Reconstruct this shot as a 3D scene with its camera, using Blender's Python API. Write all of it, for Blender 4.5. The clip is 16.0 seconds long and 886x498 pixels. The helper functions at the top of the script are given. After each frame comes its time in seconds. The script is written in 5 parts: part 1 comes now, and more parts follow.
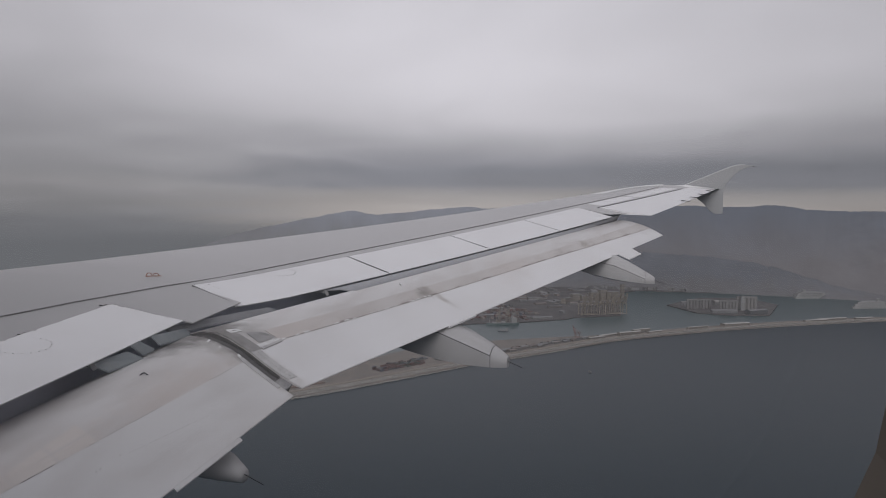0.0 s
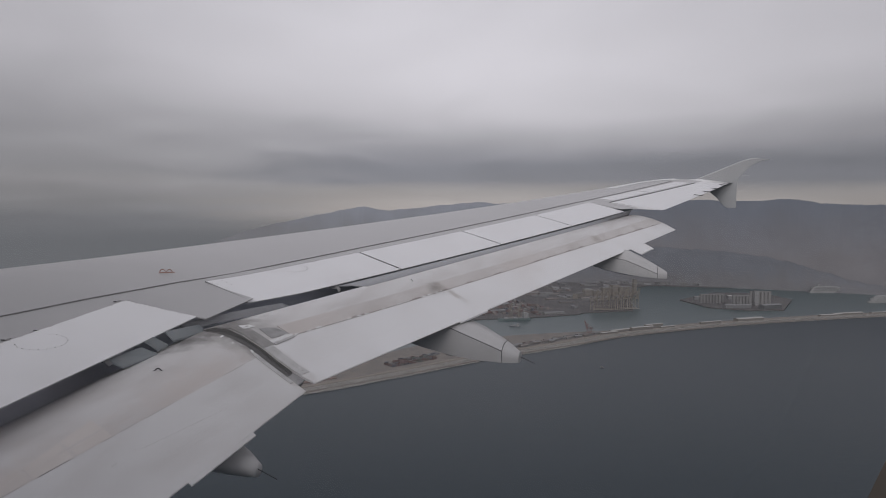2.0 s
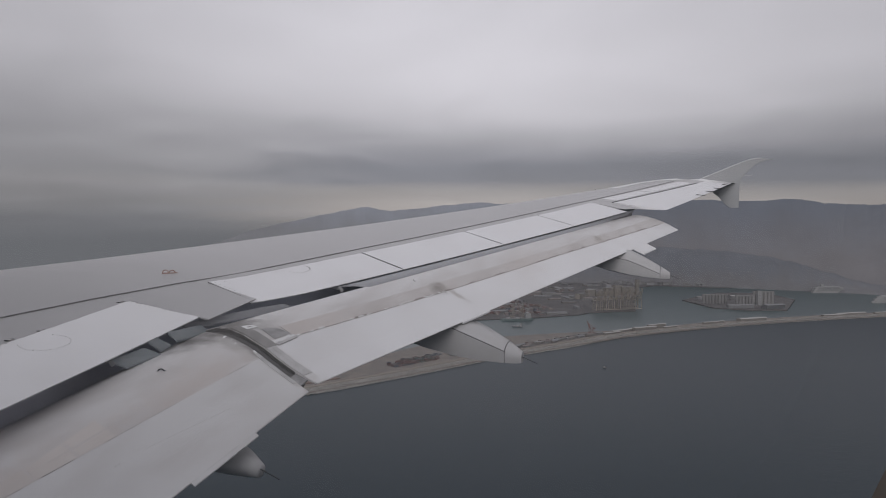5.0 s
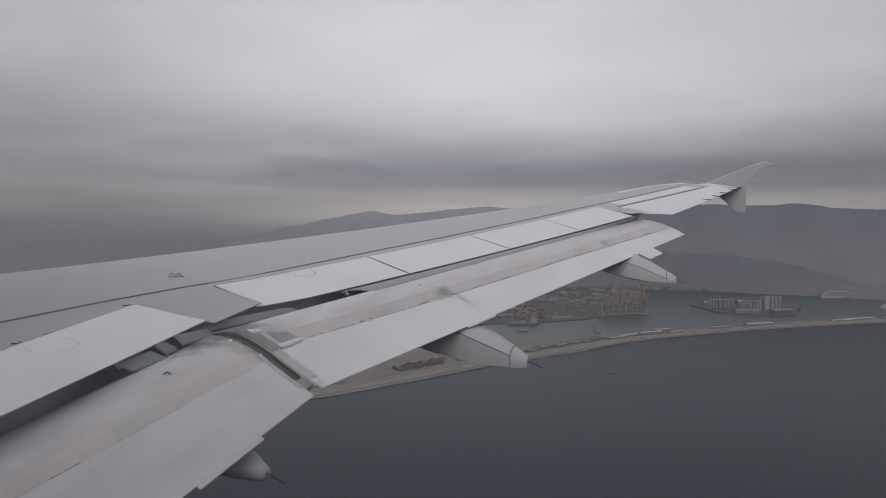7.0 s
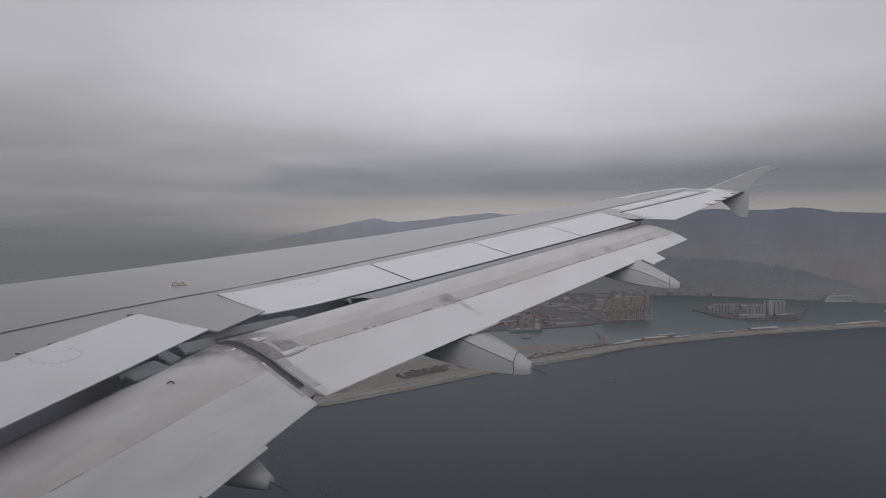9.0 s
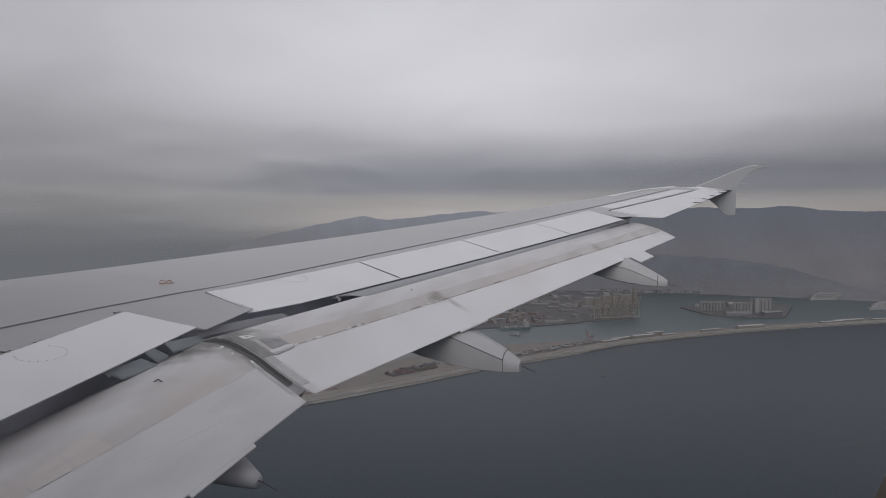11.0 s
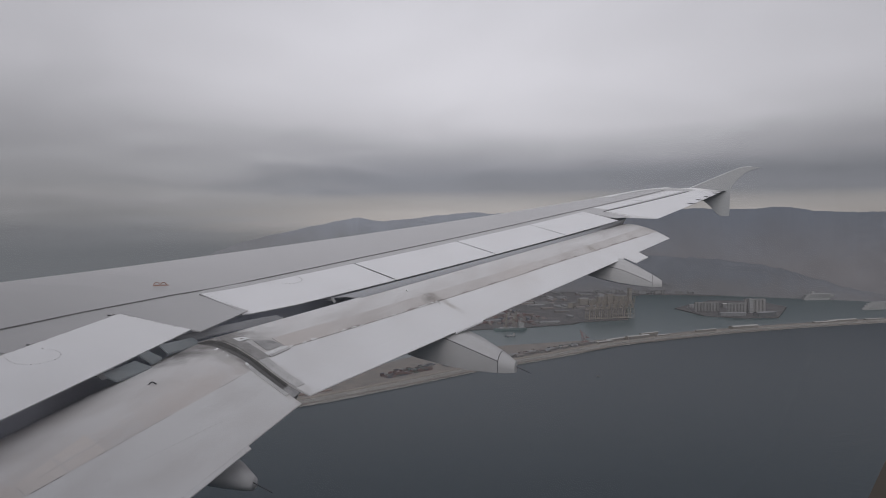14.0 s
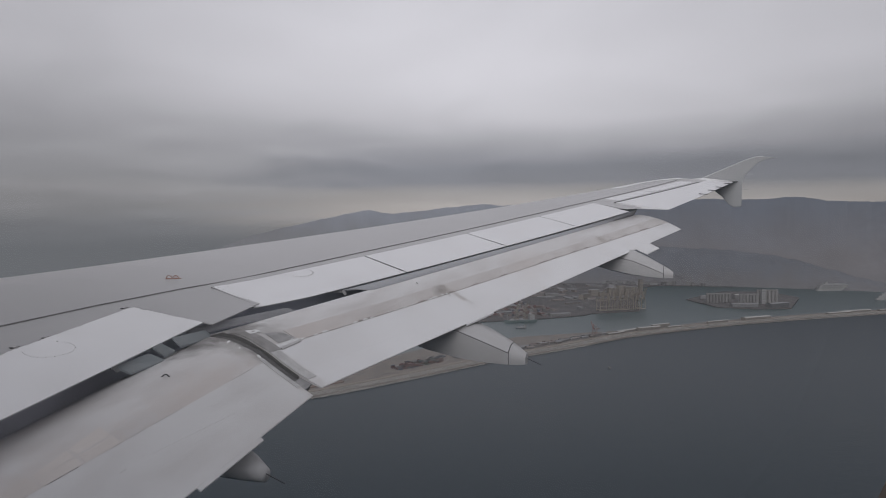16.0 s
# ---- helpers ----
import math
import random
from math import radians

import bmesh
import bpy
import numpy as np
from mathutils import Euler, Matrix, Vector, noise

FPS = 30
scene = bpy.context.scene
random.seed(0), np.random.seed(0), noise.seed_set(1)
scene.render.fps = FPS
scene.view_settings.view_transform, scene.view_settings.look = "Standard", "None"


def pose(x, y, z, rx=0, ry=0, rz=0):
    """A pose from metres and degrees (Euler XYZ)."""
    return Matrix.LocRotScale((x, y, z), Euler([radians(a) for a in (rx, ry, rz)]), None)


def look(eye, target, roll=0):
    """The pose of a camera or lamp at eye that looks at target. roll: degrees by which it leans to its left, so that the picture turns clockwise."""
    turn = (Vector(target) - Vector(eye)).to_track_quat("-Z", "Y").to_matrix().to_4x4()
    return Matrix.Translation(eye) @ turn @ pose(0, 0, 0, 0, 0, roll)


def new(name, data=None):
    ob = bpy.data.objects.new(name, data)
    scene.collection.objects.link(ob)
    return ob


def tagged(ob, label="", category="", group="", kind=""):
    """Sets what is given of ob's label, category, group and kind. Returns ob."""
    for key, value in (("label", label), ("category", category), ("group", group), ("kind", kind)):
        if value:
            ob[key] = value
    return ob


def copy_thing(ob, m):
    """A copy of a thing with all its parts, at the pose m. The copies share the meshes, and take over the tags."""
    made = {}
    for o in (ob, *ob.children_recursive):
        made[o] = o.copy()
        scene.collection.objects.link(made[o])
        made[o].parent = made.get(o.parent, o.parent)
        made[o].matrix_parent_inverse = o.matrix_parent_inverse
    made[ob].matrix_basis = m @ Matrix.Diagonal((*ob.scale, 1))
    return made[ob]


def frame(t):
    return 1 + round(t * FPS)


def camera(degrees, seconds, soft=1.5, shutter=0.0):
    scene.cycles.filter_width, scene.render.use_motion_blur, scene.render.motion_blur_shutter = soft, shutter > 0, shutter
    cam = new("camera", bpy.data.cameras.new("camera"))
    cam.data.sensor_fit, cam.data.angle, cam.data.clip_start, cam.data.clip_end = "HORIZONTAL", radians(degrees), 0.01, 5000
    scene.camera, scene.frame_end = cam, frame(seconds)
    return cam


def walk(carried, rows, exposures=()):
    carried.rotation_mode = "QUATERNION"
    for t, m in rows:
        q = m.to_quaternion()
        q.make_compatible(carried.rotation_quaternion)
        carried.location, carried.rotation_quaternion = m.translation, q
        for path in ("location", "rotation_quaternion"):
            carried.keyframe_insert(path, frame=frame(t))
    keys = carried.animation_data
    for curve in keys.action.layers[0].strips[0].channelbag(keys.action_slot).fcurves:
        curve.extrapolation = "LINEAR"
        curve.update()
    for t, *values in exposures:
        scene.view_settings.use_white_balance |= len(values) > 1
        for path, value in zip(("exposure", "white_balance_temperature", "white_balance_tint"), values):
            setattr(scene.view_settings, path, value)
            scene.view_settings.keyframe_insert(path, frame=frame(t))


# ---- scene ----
cam = camera(67.04, 16.0, soft=0.9)
EYE = (1.825, -8.294, 1.091)
PATH = [  # seconds, yaw, pitch, lean
    (0.0, -71.771, -2.332, 0.477),
    (0.5, -69.939, -2.414, 0.378),
    (1.0, -70.182, -2.806, 0.393),
    (1.5, -70.418, -2.894, 0.592),
    (2.0, -70.803, -2.723, 0.210),
    (2.5, -71.043, -2.538, 0.384),
    (3.0, -71.577, -2.612, 0.174),
    (3.5, -71.319, -2.742, 0.220),
    (4.0, -70.867, -2.846, 0.021),
    (6.5, -70.293, -2.458, 0.345),
    (7.0, -70.107, -2.349, 0.231),
    (7.5, -69.981, -2.220, 0.085),
    (8.0, -70.115, -2.042, 0.016),
    (8.5, -70.023, -1.893, 0.003),
    (9.0, -69.888, -1.752, -0.237),
    (11.5, -70.907, -1.982, -0.118),
    (12.0, -70.274, -2.188, 0.008),
    (12.5, -70.394, -2.006, -0.086),
    (13.0, -71.382, -2.205, 0.288),
    (13.5, -71.148, -2.134, 0.041),
    (14.0, -71.241, -1.833, -0.256),
    (14.5, -70.543, -1.915, -0.609),
    (15.0, -70.242, -1.804, -0.873),
    (15.5, -70.165, -1.982, -0.600),
    (16.0, -70.364, -2.501, -0.567),
]


from mathutils import geometry


def path_pose(yaw, pitch, lean):
    return pose(*EYE, 90 + pitch, 0, yaw) @ pose(0, 0, 0, 0, 0, lean)


WIN = (0.0298, 0.108, 0.096)  # window edge behind and below the eye, corner radius
walk(cam, [(t, path_pose(*row)) for t, *row in PATH],
     [(0.0, -0.03, 6570, 11.3), (4.2, -0.01, 6560, 11.2), (8.0, -0.01, 6520, 10.7), (11.5, -0.02, 6510, 10.0), (13.5, 0.03, 6520, 10.0), (16.0, 0.0, 6510, 10.0)])

# ---- world and sun: thick stratus, a dark cloud base over a paler gap at the horizon ----
SUN_EL, SUN_AZ = 27, 262
world = bpy.data.worlds.new("overcast")
scene.world = world
world.use_nodes = True
wt = world.node_tree
wt.nodes.clear()


def wnode(kind, **inputs):
    n = wt.nodes.new(kind)
    for k, v in inputs.items():
        n.inputs[k.replace("_", " ")].default_value = v
    return n


def wmath(op, a, b=None):
    n = wt.nodes.new("ShaderNodeMath")
    n.operation = op
    for i, v in enumerate((a, b)):
        if v is None:
            continue
        if isinstance(v, (int, float)):
            n.inputs[i].default_value = v
        else:
            wt.links.new(v, n.inputs[i])
    return n.outputs[0]


wcoord = wt.nodes.new("ShaderNodeTexCoord")
wsep = wt.nodes.new("ShaderNodeSeparateXYZ")
wt.links.new(wcoord.outputs["Generated"], wsep.inputs[0])
up = wmath("MAXIMUM", wsep.outputs[2], -0.02)
flat = wmath("ADD", up, 0.10)
wcomb = wt.nodes.new("ShaderNodeCombineXYZ")
wt.links.new(wmath("DIVIDE", wsep.outputs[0], flat), wcomb.inputs[0])
wt.links.new(wmath("DIVIDE", wsep.outputs[1], flat), wcomb.inputs[1])


def wnoise(scale, detail, rough, dist=0.0):
    n = wnode("ShaderNodeTexNoise", Scale=scale, Detail=detail, Roughness=rough, Distortion=dist)
    wt.links.new(wcomb.outputs[0], n.inputs["Vector"])
    return wmath("SUBTRACT", n.outputs["Fac"], 0.5)


big, fine = wnoise(0.42, 2, 0.45, 0.2), wnoise(1.1, 6, 0.6, 0.6)
shift = wmath("ADD", wmath("MULTIPLY", big, 0.045), wmath("MULTIPLY", fine, 0.010))
height = wmath("ADD", up, wmath("MULTIPLY", shift, wmath("MINIMUM", wmath("MULTIPLY", up, 9.0), 1.0)))
HIGH = [(0.150, (0.470, 0.464, 0.496)), (0.22, (0.553, 0.546, 0.585)), (0.36, (0.57, 0.566, 0.609)), (0.60, (0.57, 0.57, 0.613)), (1.0, (0.58, 0.59, 0.643))]
GAP = [(0.0, (0.345, 0.323, 0.315)), (0.022, (0.348, 0.328, 0.324)), (0.040, (0.294, 0.284, 0.288)), (0.055, (0.200, 0.204, 0.230)), (0.074, (0.198, 0.203, 0.230)),
       (0.106, (0.330, 0.328, 0.355))] + HIGH  # towards the hills: a paler gap under a dark cloud base
BANK = [(0.0, (0.212, 0.216, 0.234)), (0.015, (0.242, 0.244, 0.259)), (0.034, (0.272, 0.270, 0.286)), (0.050, (0.306, 0.302, 0.318)), (0.066, (0.292, 0.290, 0.309)),
        (0.092, (0.345, 0.342, 0.364))] + HIGH  # ahead of the wing: blue grey mist
layers = []
for table in (GAP, BANK):
    ramp = wt.nodes.new("ShaderNodeValToRGB")
    wt.links.new(height, ramp.inputs[0])
    while len(ramp.color_ramp.elements) < len(table):
        ramp.color_ramp.elements.new(0.5)
    for e, (p, c) in zip(ramp.color_ramp.elements, table):
        e.position, e.color = p, (*c, 1)
    layers.append(ramp.outputs[0])
ahead = wnode("ShaderNodeMapRange", From_Min=0.40, From_Max=0.70, To_Min=0.0, To_Max=1.0)
ahead.interpolation_type = "SMOOTHSTEP"
wt.links.new(wmath("ADD", wsep.outputs[1], wmath("MULTIPLY", fine, 0.25)), ahead.inputs[0])
layer = wt.nodes.new("ShaderNodeMix")
layer.data_type = "RGBA"
wt.links.new(ahead.outputs[0], layer.inputs[0])
wt.links.new(layers[0], layer.inputs[6])
wt.links.new(layers[1], layer.inputs[7])
bright = wmath("ADD", wmath("ADD", wmath("MULTIPLY", big, 0.40), wmath("MULTIPLY", fine, 0.27)), 1.0)
thin = wt.nodes.new("ShaderNodeVectorMath")  # the cloud thins out over the hills
thin.operation = "DOT_PRODUCT"
wt.links.new(wcoord.outputs["Generated"], thin.inputs[0])
thin.inputs[1].default_value = Vector((0.93, 0.30, 0.235)).normalized()
lobe = wmath("POWER", wmath("MAXIMUM", thin.outputs["Value"], 0.0), 14.0)
bright = wmath("MULTIPLY", bright, wmath("ADD", wmath("MULTIPLY", lobe, 0.43), 0.82))
cloud = wt.nodes.new("ShaderNodeVectorMath")
cloud.operation = "SCALE"
wt.links.new(layer.outputs[2], cloud.inputs[0])
wt.links.new(bright, cloud.inputs["Scale"])
sky = wt.nodes.new("ShaderNodeTexSky")
sky.sky_type, sky.sun_disc = "NISHITA", False
sky.sun_elevation, sky.sun_rotation = radians(SUN_EL), radians(SUN_AZ)
bg_sky, bg_cloud = wnode("ShaderNodeBackground", Strength=0.06), wnode("ShaderNodeBackground", Strength=1.0)
wt.links.new(sky.outputs[0], bg_sky.inputs[0])
wt.links.new(cloud.outputs[0], bg_cloud.inputs[0])
cover = wt.nodes.new("ShaderNodeMixShader")
cover.inputs[0].default_value = 0.97
wt.links.new(bg_sky.outputs[0], cover.inputs[1])
wt.links.new(bg_cloud.outputs[0], cover.inputs[2])
wout = wt.nodes.new("ShaderNodeOutputWorld")
wt.links.new(cover.outputs[0], wout.inputs[0])

sun = new("sun", bpy.data.lights.new("sun", "SUN"))
sun.data.energy, sun.data.angle, sun.data.color = 1.25, radians(36), (0.99, 0.98, 1.0)
SUN_DIR = Vector((math.cos(radians(SUN_EL)) * math.sin(radians(SUN_AZ)), math.cos(radians(SUN_EL)) * math.cos(radians(SUN_AZ)), math.sin(radians(SUN_EL))))
sun.matrix_world = look(SUN_DIR * 60, (0, 0, 0))

# ---- materials ----


def material(name, color, rough=0.5, metal=0.0, mottle=0.12, scale=3.0, grain=0.05, grain_scale=60.0, bump=0.0, bump_scale=40.0,
             stretch=(1, 1, 1), tint=None, tint_amount=0.0, per_object=0.0, spec=0.5, by_height=None, gloss_var=0.3, per_piece=0.0):
    m = bpy.data.materials.new(name)
    m.use_nodes = True
    nt = m.node_tree
    b = nt.nodes["Principled BSDF"]
    b.inputs["Roughness"].default_value, b.inputs["Metallic"].default_value = rough, metal
    b.inputs["Specular IOR Level"].default_value = spec
    co = nt.nodes.new("ShaderNodeTexCoord")
    mp = nt.nodes.new("ShaderNodeMapping")
    mp.inputs["Scale"].default_value = stretch
    nt.links.new(co.outputs["Object"], mp.inputs[0])

    def noise_of(sc, detail, rg=0.55):
        n = nt.nodes.new("ShaderNodeTexNoise")
        n.inputs["Scale"].default_value, n.inputs["Detail"].default_value, n.inputs["Roughness"].default_value = sc, detail, rg
        nt.links.new(mp.outputs[0], n.inputs["Vector"])
        return n.outputs["Fac"]

    def calc(op, a, c):
        n = nt.nodes.new("ShaderNodeMath")
        n.operation = op
        for i, v in enumerate((a, c)):
            if isinstance(v, (int, float)):
                n.inputs[i].default_value = v
            else:
                nt.links.new(v, n.inputs[i])
        return n.outputs[0]

    wide, small = noise_of(scale, 5), noise_of(grain_scale, 3)
    k = calc("ADD", calc("MULTIPLY", calc("SUBTRACT", wide, 0.5), 2.6 * mottle), calc("MULTIPLY", calc("SUBTRACT", small, 0.5), 2.6 * grain))
    k = calc("ADD", k, 1.0)
    if per_object:
        info = nt.nodes.new("ShaderNodeObjectInfo")
        k = calc("MULTIPLY", k, calc("ADD", calc("MULTIPLY", calc("SUBTRACT", info.outputs["Random"], 0.5), per_object), 1.0))
    if per_piece:
        piece = nt.nodes.new("ShaderNodeNewGeometry").outputs["Random Per Island"]
        k = calc("MULTIPLY", k, calc("ADD", calc("MULTIPLY", calc("SUBTRACT", piece, 0.5), per_piece), 1.0))
    col = nt.nodes.new("ShaderNodeVectorMath")
    col.operation = "SCALE"
    nt.links.new(k, col.inputs["Scale"])
    if tint:
        mx = nt.nodes.new("ShaderNodeMix")
        mx.data_type = "RGBA"
        mx.inputs[6].default_value, mx.inputs[7].default_value = (*color, 1), (*tint, 1)
        spread = nt.nodes.new("ShaderNodeMapRange")
        spread.inputs[1].default_value, spread.inputs[2].default_value, spread.inputs[4].default_value = 0.42, 0.68, tint_amount
        if by_height:  # distance haze painted into the slope colour by height
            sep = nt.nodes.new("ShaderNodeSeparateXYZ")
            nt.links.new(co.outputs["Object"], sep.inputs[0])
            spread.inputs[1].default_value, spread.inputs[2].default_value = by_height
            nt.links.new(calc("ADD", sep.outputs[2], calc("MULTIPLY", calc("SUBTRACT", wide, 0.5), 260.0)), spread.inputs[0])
        else:
            nt.links.new(noise_of(scale * 1.7, 6, 0.6), spread.inputs[0])
        nt.links.new(spread.outputs[0], mx.inputs[0])
        nt.links.new(mx.outputs[2], col.inputs[0])
    else:
        col.inputs[0].default_value = color
    nt.links.new(col.outputs[0], b.inputs["Base Color"])
    nt.links.new(calc("ADD", calc("MULTIPLY", calc("SUBTRACT", wide, 0.5), gloss_var), rough), b.inputs["Roughness"])
    if bump:
        bp = nt.nodes.new("ShaderNodeBump")
        bp.inputs["Strength"].default_value, bp.inputs["Distance"].default_value = bump, 1.0 / bump_scale
        nt.links.new(noise_of(bump_scale, 4), bp.inputs["Height"])
        nt.links.new(bp.outputs[0], b.inputs["Normal"])
    return m


def stain_or_shade(m, center, radii, color, amount, ragged=1.1):
    """A soft-edged patch on a paint, for grime, wear and painted-in shade alike."""
    nt = m.node_tree
    b = nt.nodes["Principled BSDF"]
    old = b.inputs["Base Color"].links[0].from_socket
    co, off, div, ln, nz, add, fall, mx = [nt.nodes.new("ShaderNode" + k) for k in ("TexCoord", "VectorMath", "VectorMath", "VectorMath", "TexNoise", "Math", "MapRange", "Mix")]
    off.operation, div.operation, ln.operation, add.operation = "SUBTRACT", "DIVIDE", "LENGTH", "MULTIPLY_ADD"
    off.inputs[1].default_value, div.inputs[1].default_value = center, radii
    nz.inputs["Scale"].default_value, nz.inputs["Detail"].default_value = 14.0, 5.0
    nt.links.new(co.outputs["Object"], off.inputs[0])
    nt.links.new(co.outputs["Object"], nz.inputs["Vector"])
    nt.links.new(off.outputs[0], div.inputs[0])
    nt.links.new(div.outputs[0], ln.inputs[0])
    nt.links.new(nz.outputs["Fac"], add.inputs[0])
    add.inputs[1].default_value = ragged
    nt.links.new(ln.outputs["Value"], add.inputs[2])
    fall.interpolation_type = "SMOOTHSTEP"
    fall.inputs[1].default_value, fall.inputs[2].default_value, fall.inputs[3].default_value, fall.inputs[4].default_value = 0.45, 1.5, amount, 0.0
    nt.links.new(add.outputs[0], fall.inputs[0])
    mx.data_type = "RGBA"
    mx.inputs[7].default_value = (*color, 1)
    nt.links.new(fall.outputs[0], mx.inputs[0])
    nt.links.new(old, mx.inputs[6])
    nt.links.new(mx.outputs[2], b.inputs["Base Color"])


M_SKIN = material("wing_grey_paint", (0.43, 0.421, 0.426), 0.42, 0, 0.07, 1.3, 0.025, 30, stretch=(2.5, 0.6, 1), tint=(0.375, 0.366, 0.368), tint_amount=0.4)
M_WHITE = material("spoiler_paint", (0.705, 0.70, 0.712), 0.36, 0, 0.035, 1.6, 0.02, 30, tint=(0.59, 0.58, 0.585), tint_amount=0.4)
M_SPOILIN = material("inboard_spoiler_paint", (0.675, 0.67, 0.678), 0.4, 0, 0.05, 1.6, 0.025, 30, tint=(0.57, 0.56, 0.56), tint_amount=0.4)
M_FLAP = material("flap_paint", (0.59, 0.578, 0.576), 0.42, 0, 0.07, 1.3, 0.03, 40, stretch=(0.7, 2.4, 1.5), tint=(0.425, 0.395, 0.382), tint_amount=0.6)
M_TAN = material("worn_sealant", (0.520, 0.497, 0.486), 0.55, 0, 0.10, 2.2, 0.05, 50, stretch=(0.6, 2.0, 1.5), tint=(0.430, 0.398, 0.383), tint_amount=0.9)
M_FAIRING = material("fairing_paint", (0.425, 0.418, 0.418), 0.4, 0, 0.06, 3.0, 0.03, 40, tint=(0.345, 0.332, 0.325), tint_amount=0.4)
M_FLAPREAR = material("flap_rear_paint", (0.685, 0.68, 0.688), 0.38, 0, 0.035, 1.5, 0.02, 40, stretch=(1.2, 0.8, 1), tint=(0.57, 0.555, 0.55), tint_amount=0.5)
M_FLAPIN = material("flap_panel_paint", (0.60, 0.592, 0.592), 0.4, 0, 0.055, 1.3, 0.03, 40, stretch=(0.7, 2.0, 1.5), tint=(0.455, 0.432, 0.422), tint_amount=0.55)
M_GROOVE = material("worn_rubber", (0.108, 0.104, 0.102), 0.6, 0, 0.3, 14.0, 0.1, 60, spec=0.3)
M_JOINT = material("skin_joint_sealant", (0.155, 0.150, 0.148), 0.6, 0, 0.3, 14.0, 0.1, 60, spec=0.3)
M_RAIL = material("dark_rubber", (0.085, 0.084, 0.085), 0.7, 0, 0.2, 14.0, spec=0.25)
M_RED = material("faded_red_steel", (0.19, 0.12, 0.115), 0.7, 0, 0.1, 0.1)
M_SHEDROOF = material("white_sheet_roof", (0.31, 0.303, 0.29), 0.6, 0, 0.12, 0.05)
M_LINE = material("joint_sealant", (0.26, 0.225, 0.20), 0.7, 0, 0.3, 9.0, 0.2, 40, tint=(0.38, 0.36, 0.35), tint_amount=0.9)
M_SCUFF = material("grime", (0.27, 0.245, 0.23), 0.7, 0, 0.3, 9.0, 0.2, 40)
M_FADED = material("faded_sealant", (0.40, 0.385, 0.38), 0.6, 0, 0.2, 9.0, 0.1, 40)
M_WORN = material("worn_skin", (0.27, 0.265, 0.265), 0.5, 0.2, 0.3, 12.0, 0.15, 60, tint=(0.45, 0.44, 0.43), tint_amount=0.6)
M_BLUEGREY = material("blue_grey_primer", (0.200, 0.222, 0.232), 0.5, 0, 0.16, 10.0, 0.08, 50, tint=(0.28, 0.285, 0.285), tint_amount=0.5)
M_VANE = material("vane_primer", (0.30, 0.305, 0.32), 0.5, 0, 0.1, 6.0)
M_SKINDARK = material("joint_shade", (0.30, 0.295, 0.295), 0.5, 0, 0.2, 8.0)
M_FENCE = material("fence_paint", (0.315, 0.32, 0.325), 0.45, 0, 0.06, 2.0)
M_SEAL = material("dark_seal", (0.045, 0.044, 0.045), 0.7, 0, 0.2, 8.0, spec=0.25)
M_CAVITY = material("cavity_primer", (0.63, 0.64, 0.71), 0.6, 0, 0.2, 6.0)
M_METAL = material("bare_metal", (0.31, 0.31, 0.312), 0.5, 0.1, 0.25, 12.0, 0.12, 70)
M_EDGE = material("weathered_edge_paint", (0.46, 0.452, 0.45), 0.5, 0, 0.2, 9.0, 0.12, 60, tint=(0.36, 0.35, 0.345), tint_amount=0.6)
M_NOSE = material("worn_strip_metal", (0.275, 0.265, 0.258), 0.45, 0.1, 0.25, 14.0, 0.12, 60, tint=(0.20, 0.193, 0.188), tint_amount=0.7)
M_DOUBLER = material("cream_doubler_paint", (0.575, 0.535, 0.510), 0.45, 0, 0.08, 3.0, 0.03, 40, tint=(0.52, 0.47, 0.44), tint_amount=0.5)
M_CHIP = material("bare_bright_metal", (0.68, 0.68, 0.675), 0.35, 0.1, 0.2, 25.0, 0.15, 90)
M_ORANGE = material("orange_paint", (0.29, 0.13, 0.08), 0.5, 0, 0.2, 30.0, tint=(0.36, 0.33, 0.31), tint_amount=0.7)
M_CABIN = material("cabin_plastic", (0.17, 0.132, 0.092), 0.6, 0, 0.08, 8.0)
M_HULL = material("fuselage_paint", (0.74, 0.74, 0.745), 0.35, 0, 0.04, 1.0)
M_SEA = material("sea_water", (0.0078, 0.0192, 0.0280), 0.31, 0, 0.05, 0.006, 0.07, 0.06, 0.05, 0.10, spec=0.08, gloss_var=0.03)
M_BASIN = material("basin_water", (0.052, 0.076, 0.080), 0.30, 0, 0.08, 0.01, 0.04, 0.05, 0.05, 0.12, spec=0.20, gloss_var=0.05)
M_EARTH = material("bare_earth", (0.190, 0.168, 0.151), 0.9, 0, 0.22, 0.02, 0.14, 0.2, tint=(0.128, 0.124, 0.120), tint_amount=0.8)
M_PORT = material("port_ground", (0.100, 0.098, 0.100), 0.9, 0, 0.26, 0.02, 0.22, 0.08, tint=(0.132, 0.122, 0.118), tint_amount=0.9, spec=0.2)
M_ROAD = material("asphalt_road", (0.085, 0.08, 0.078), 0.9, 0, 0.15, 0.05)
M_REDEARTH = material("red_earth", (0.185, 0.142, 0.124), 0.9, 0, 0.22, 0.03, 0.15, 0.2, tint=(0.15, 0.128, 0.118), tint_amount=0.8)
M_WALL = material("concrete_wall", (0.235, 0.215, 0.195), 0.85, 0, 0.15, 0.08)
M_ROCK = material("breakwater_rock", (0.236, 0.227, 0.214), 0.9, 0, 0.20, 0.05, 0.2, 0.6, per_piece=0.8)
# the three hill colours have distance haze mixed in, changing with height
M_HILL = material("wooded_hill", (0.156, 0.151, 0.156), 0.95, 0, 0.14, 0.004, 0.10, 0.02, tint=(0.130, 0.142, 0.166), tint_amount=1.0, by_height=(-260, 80))
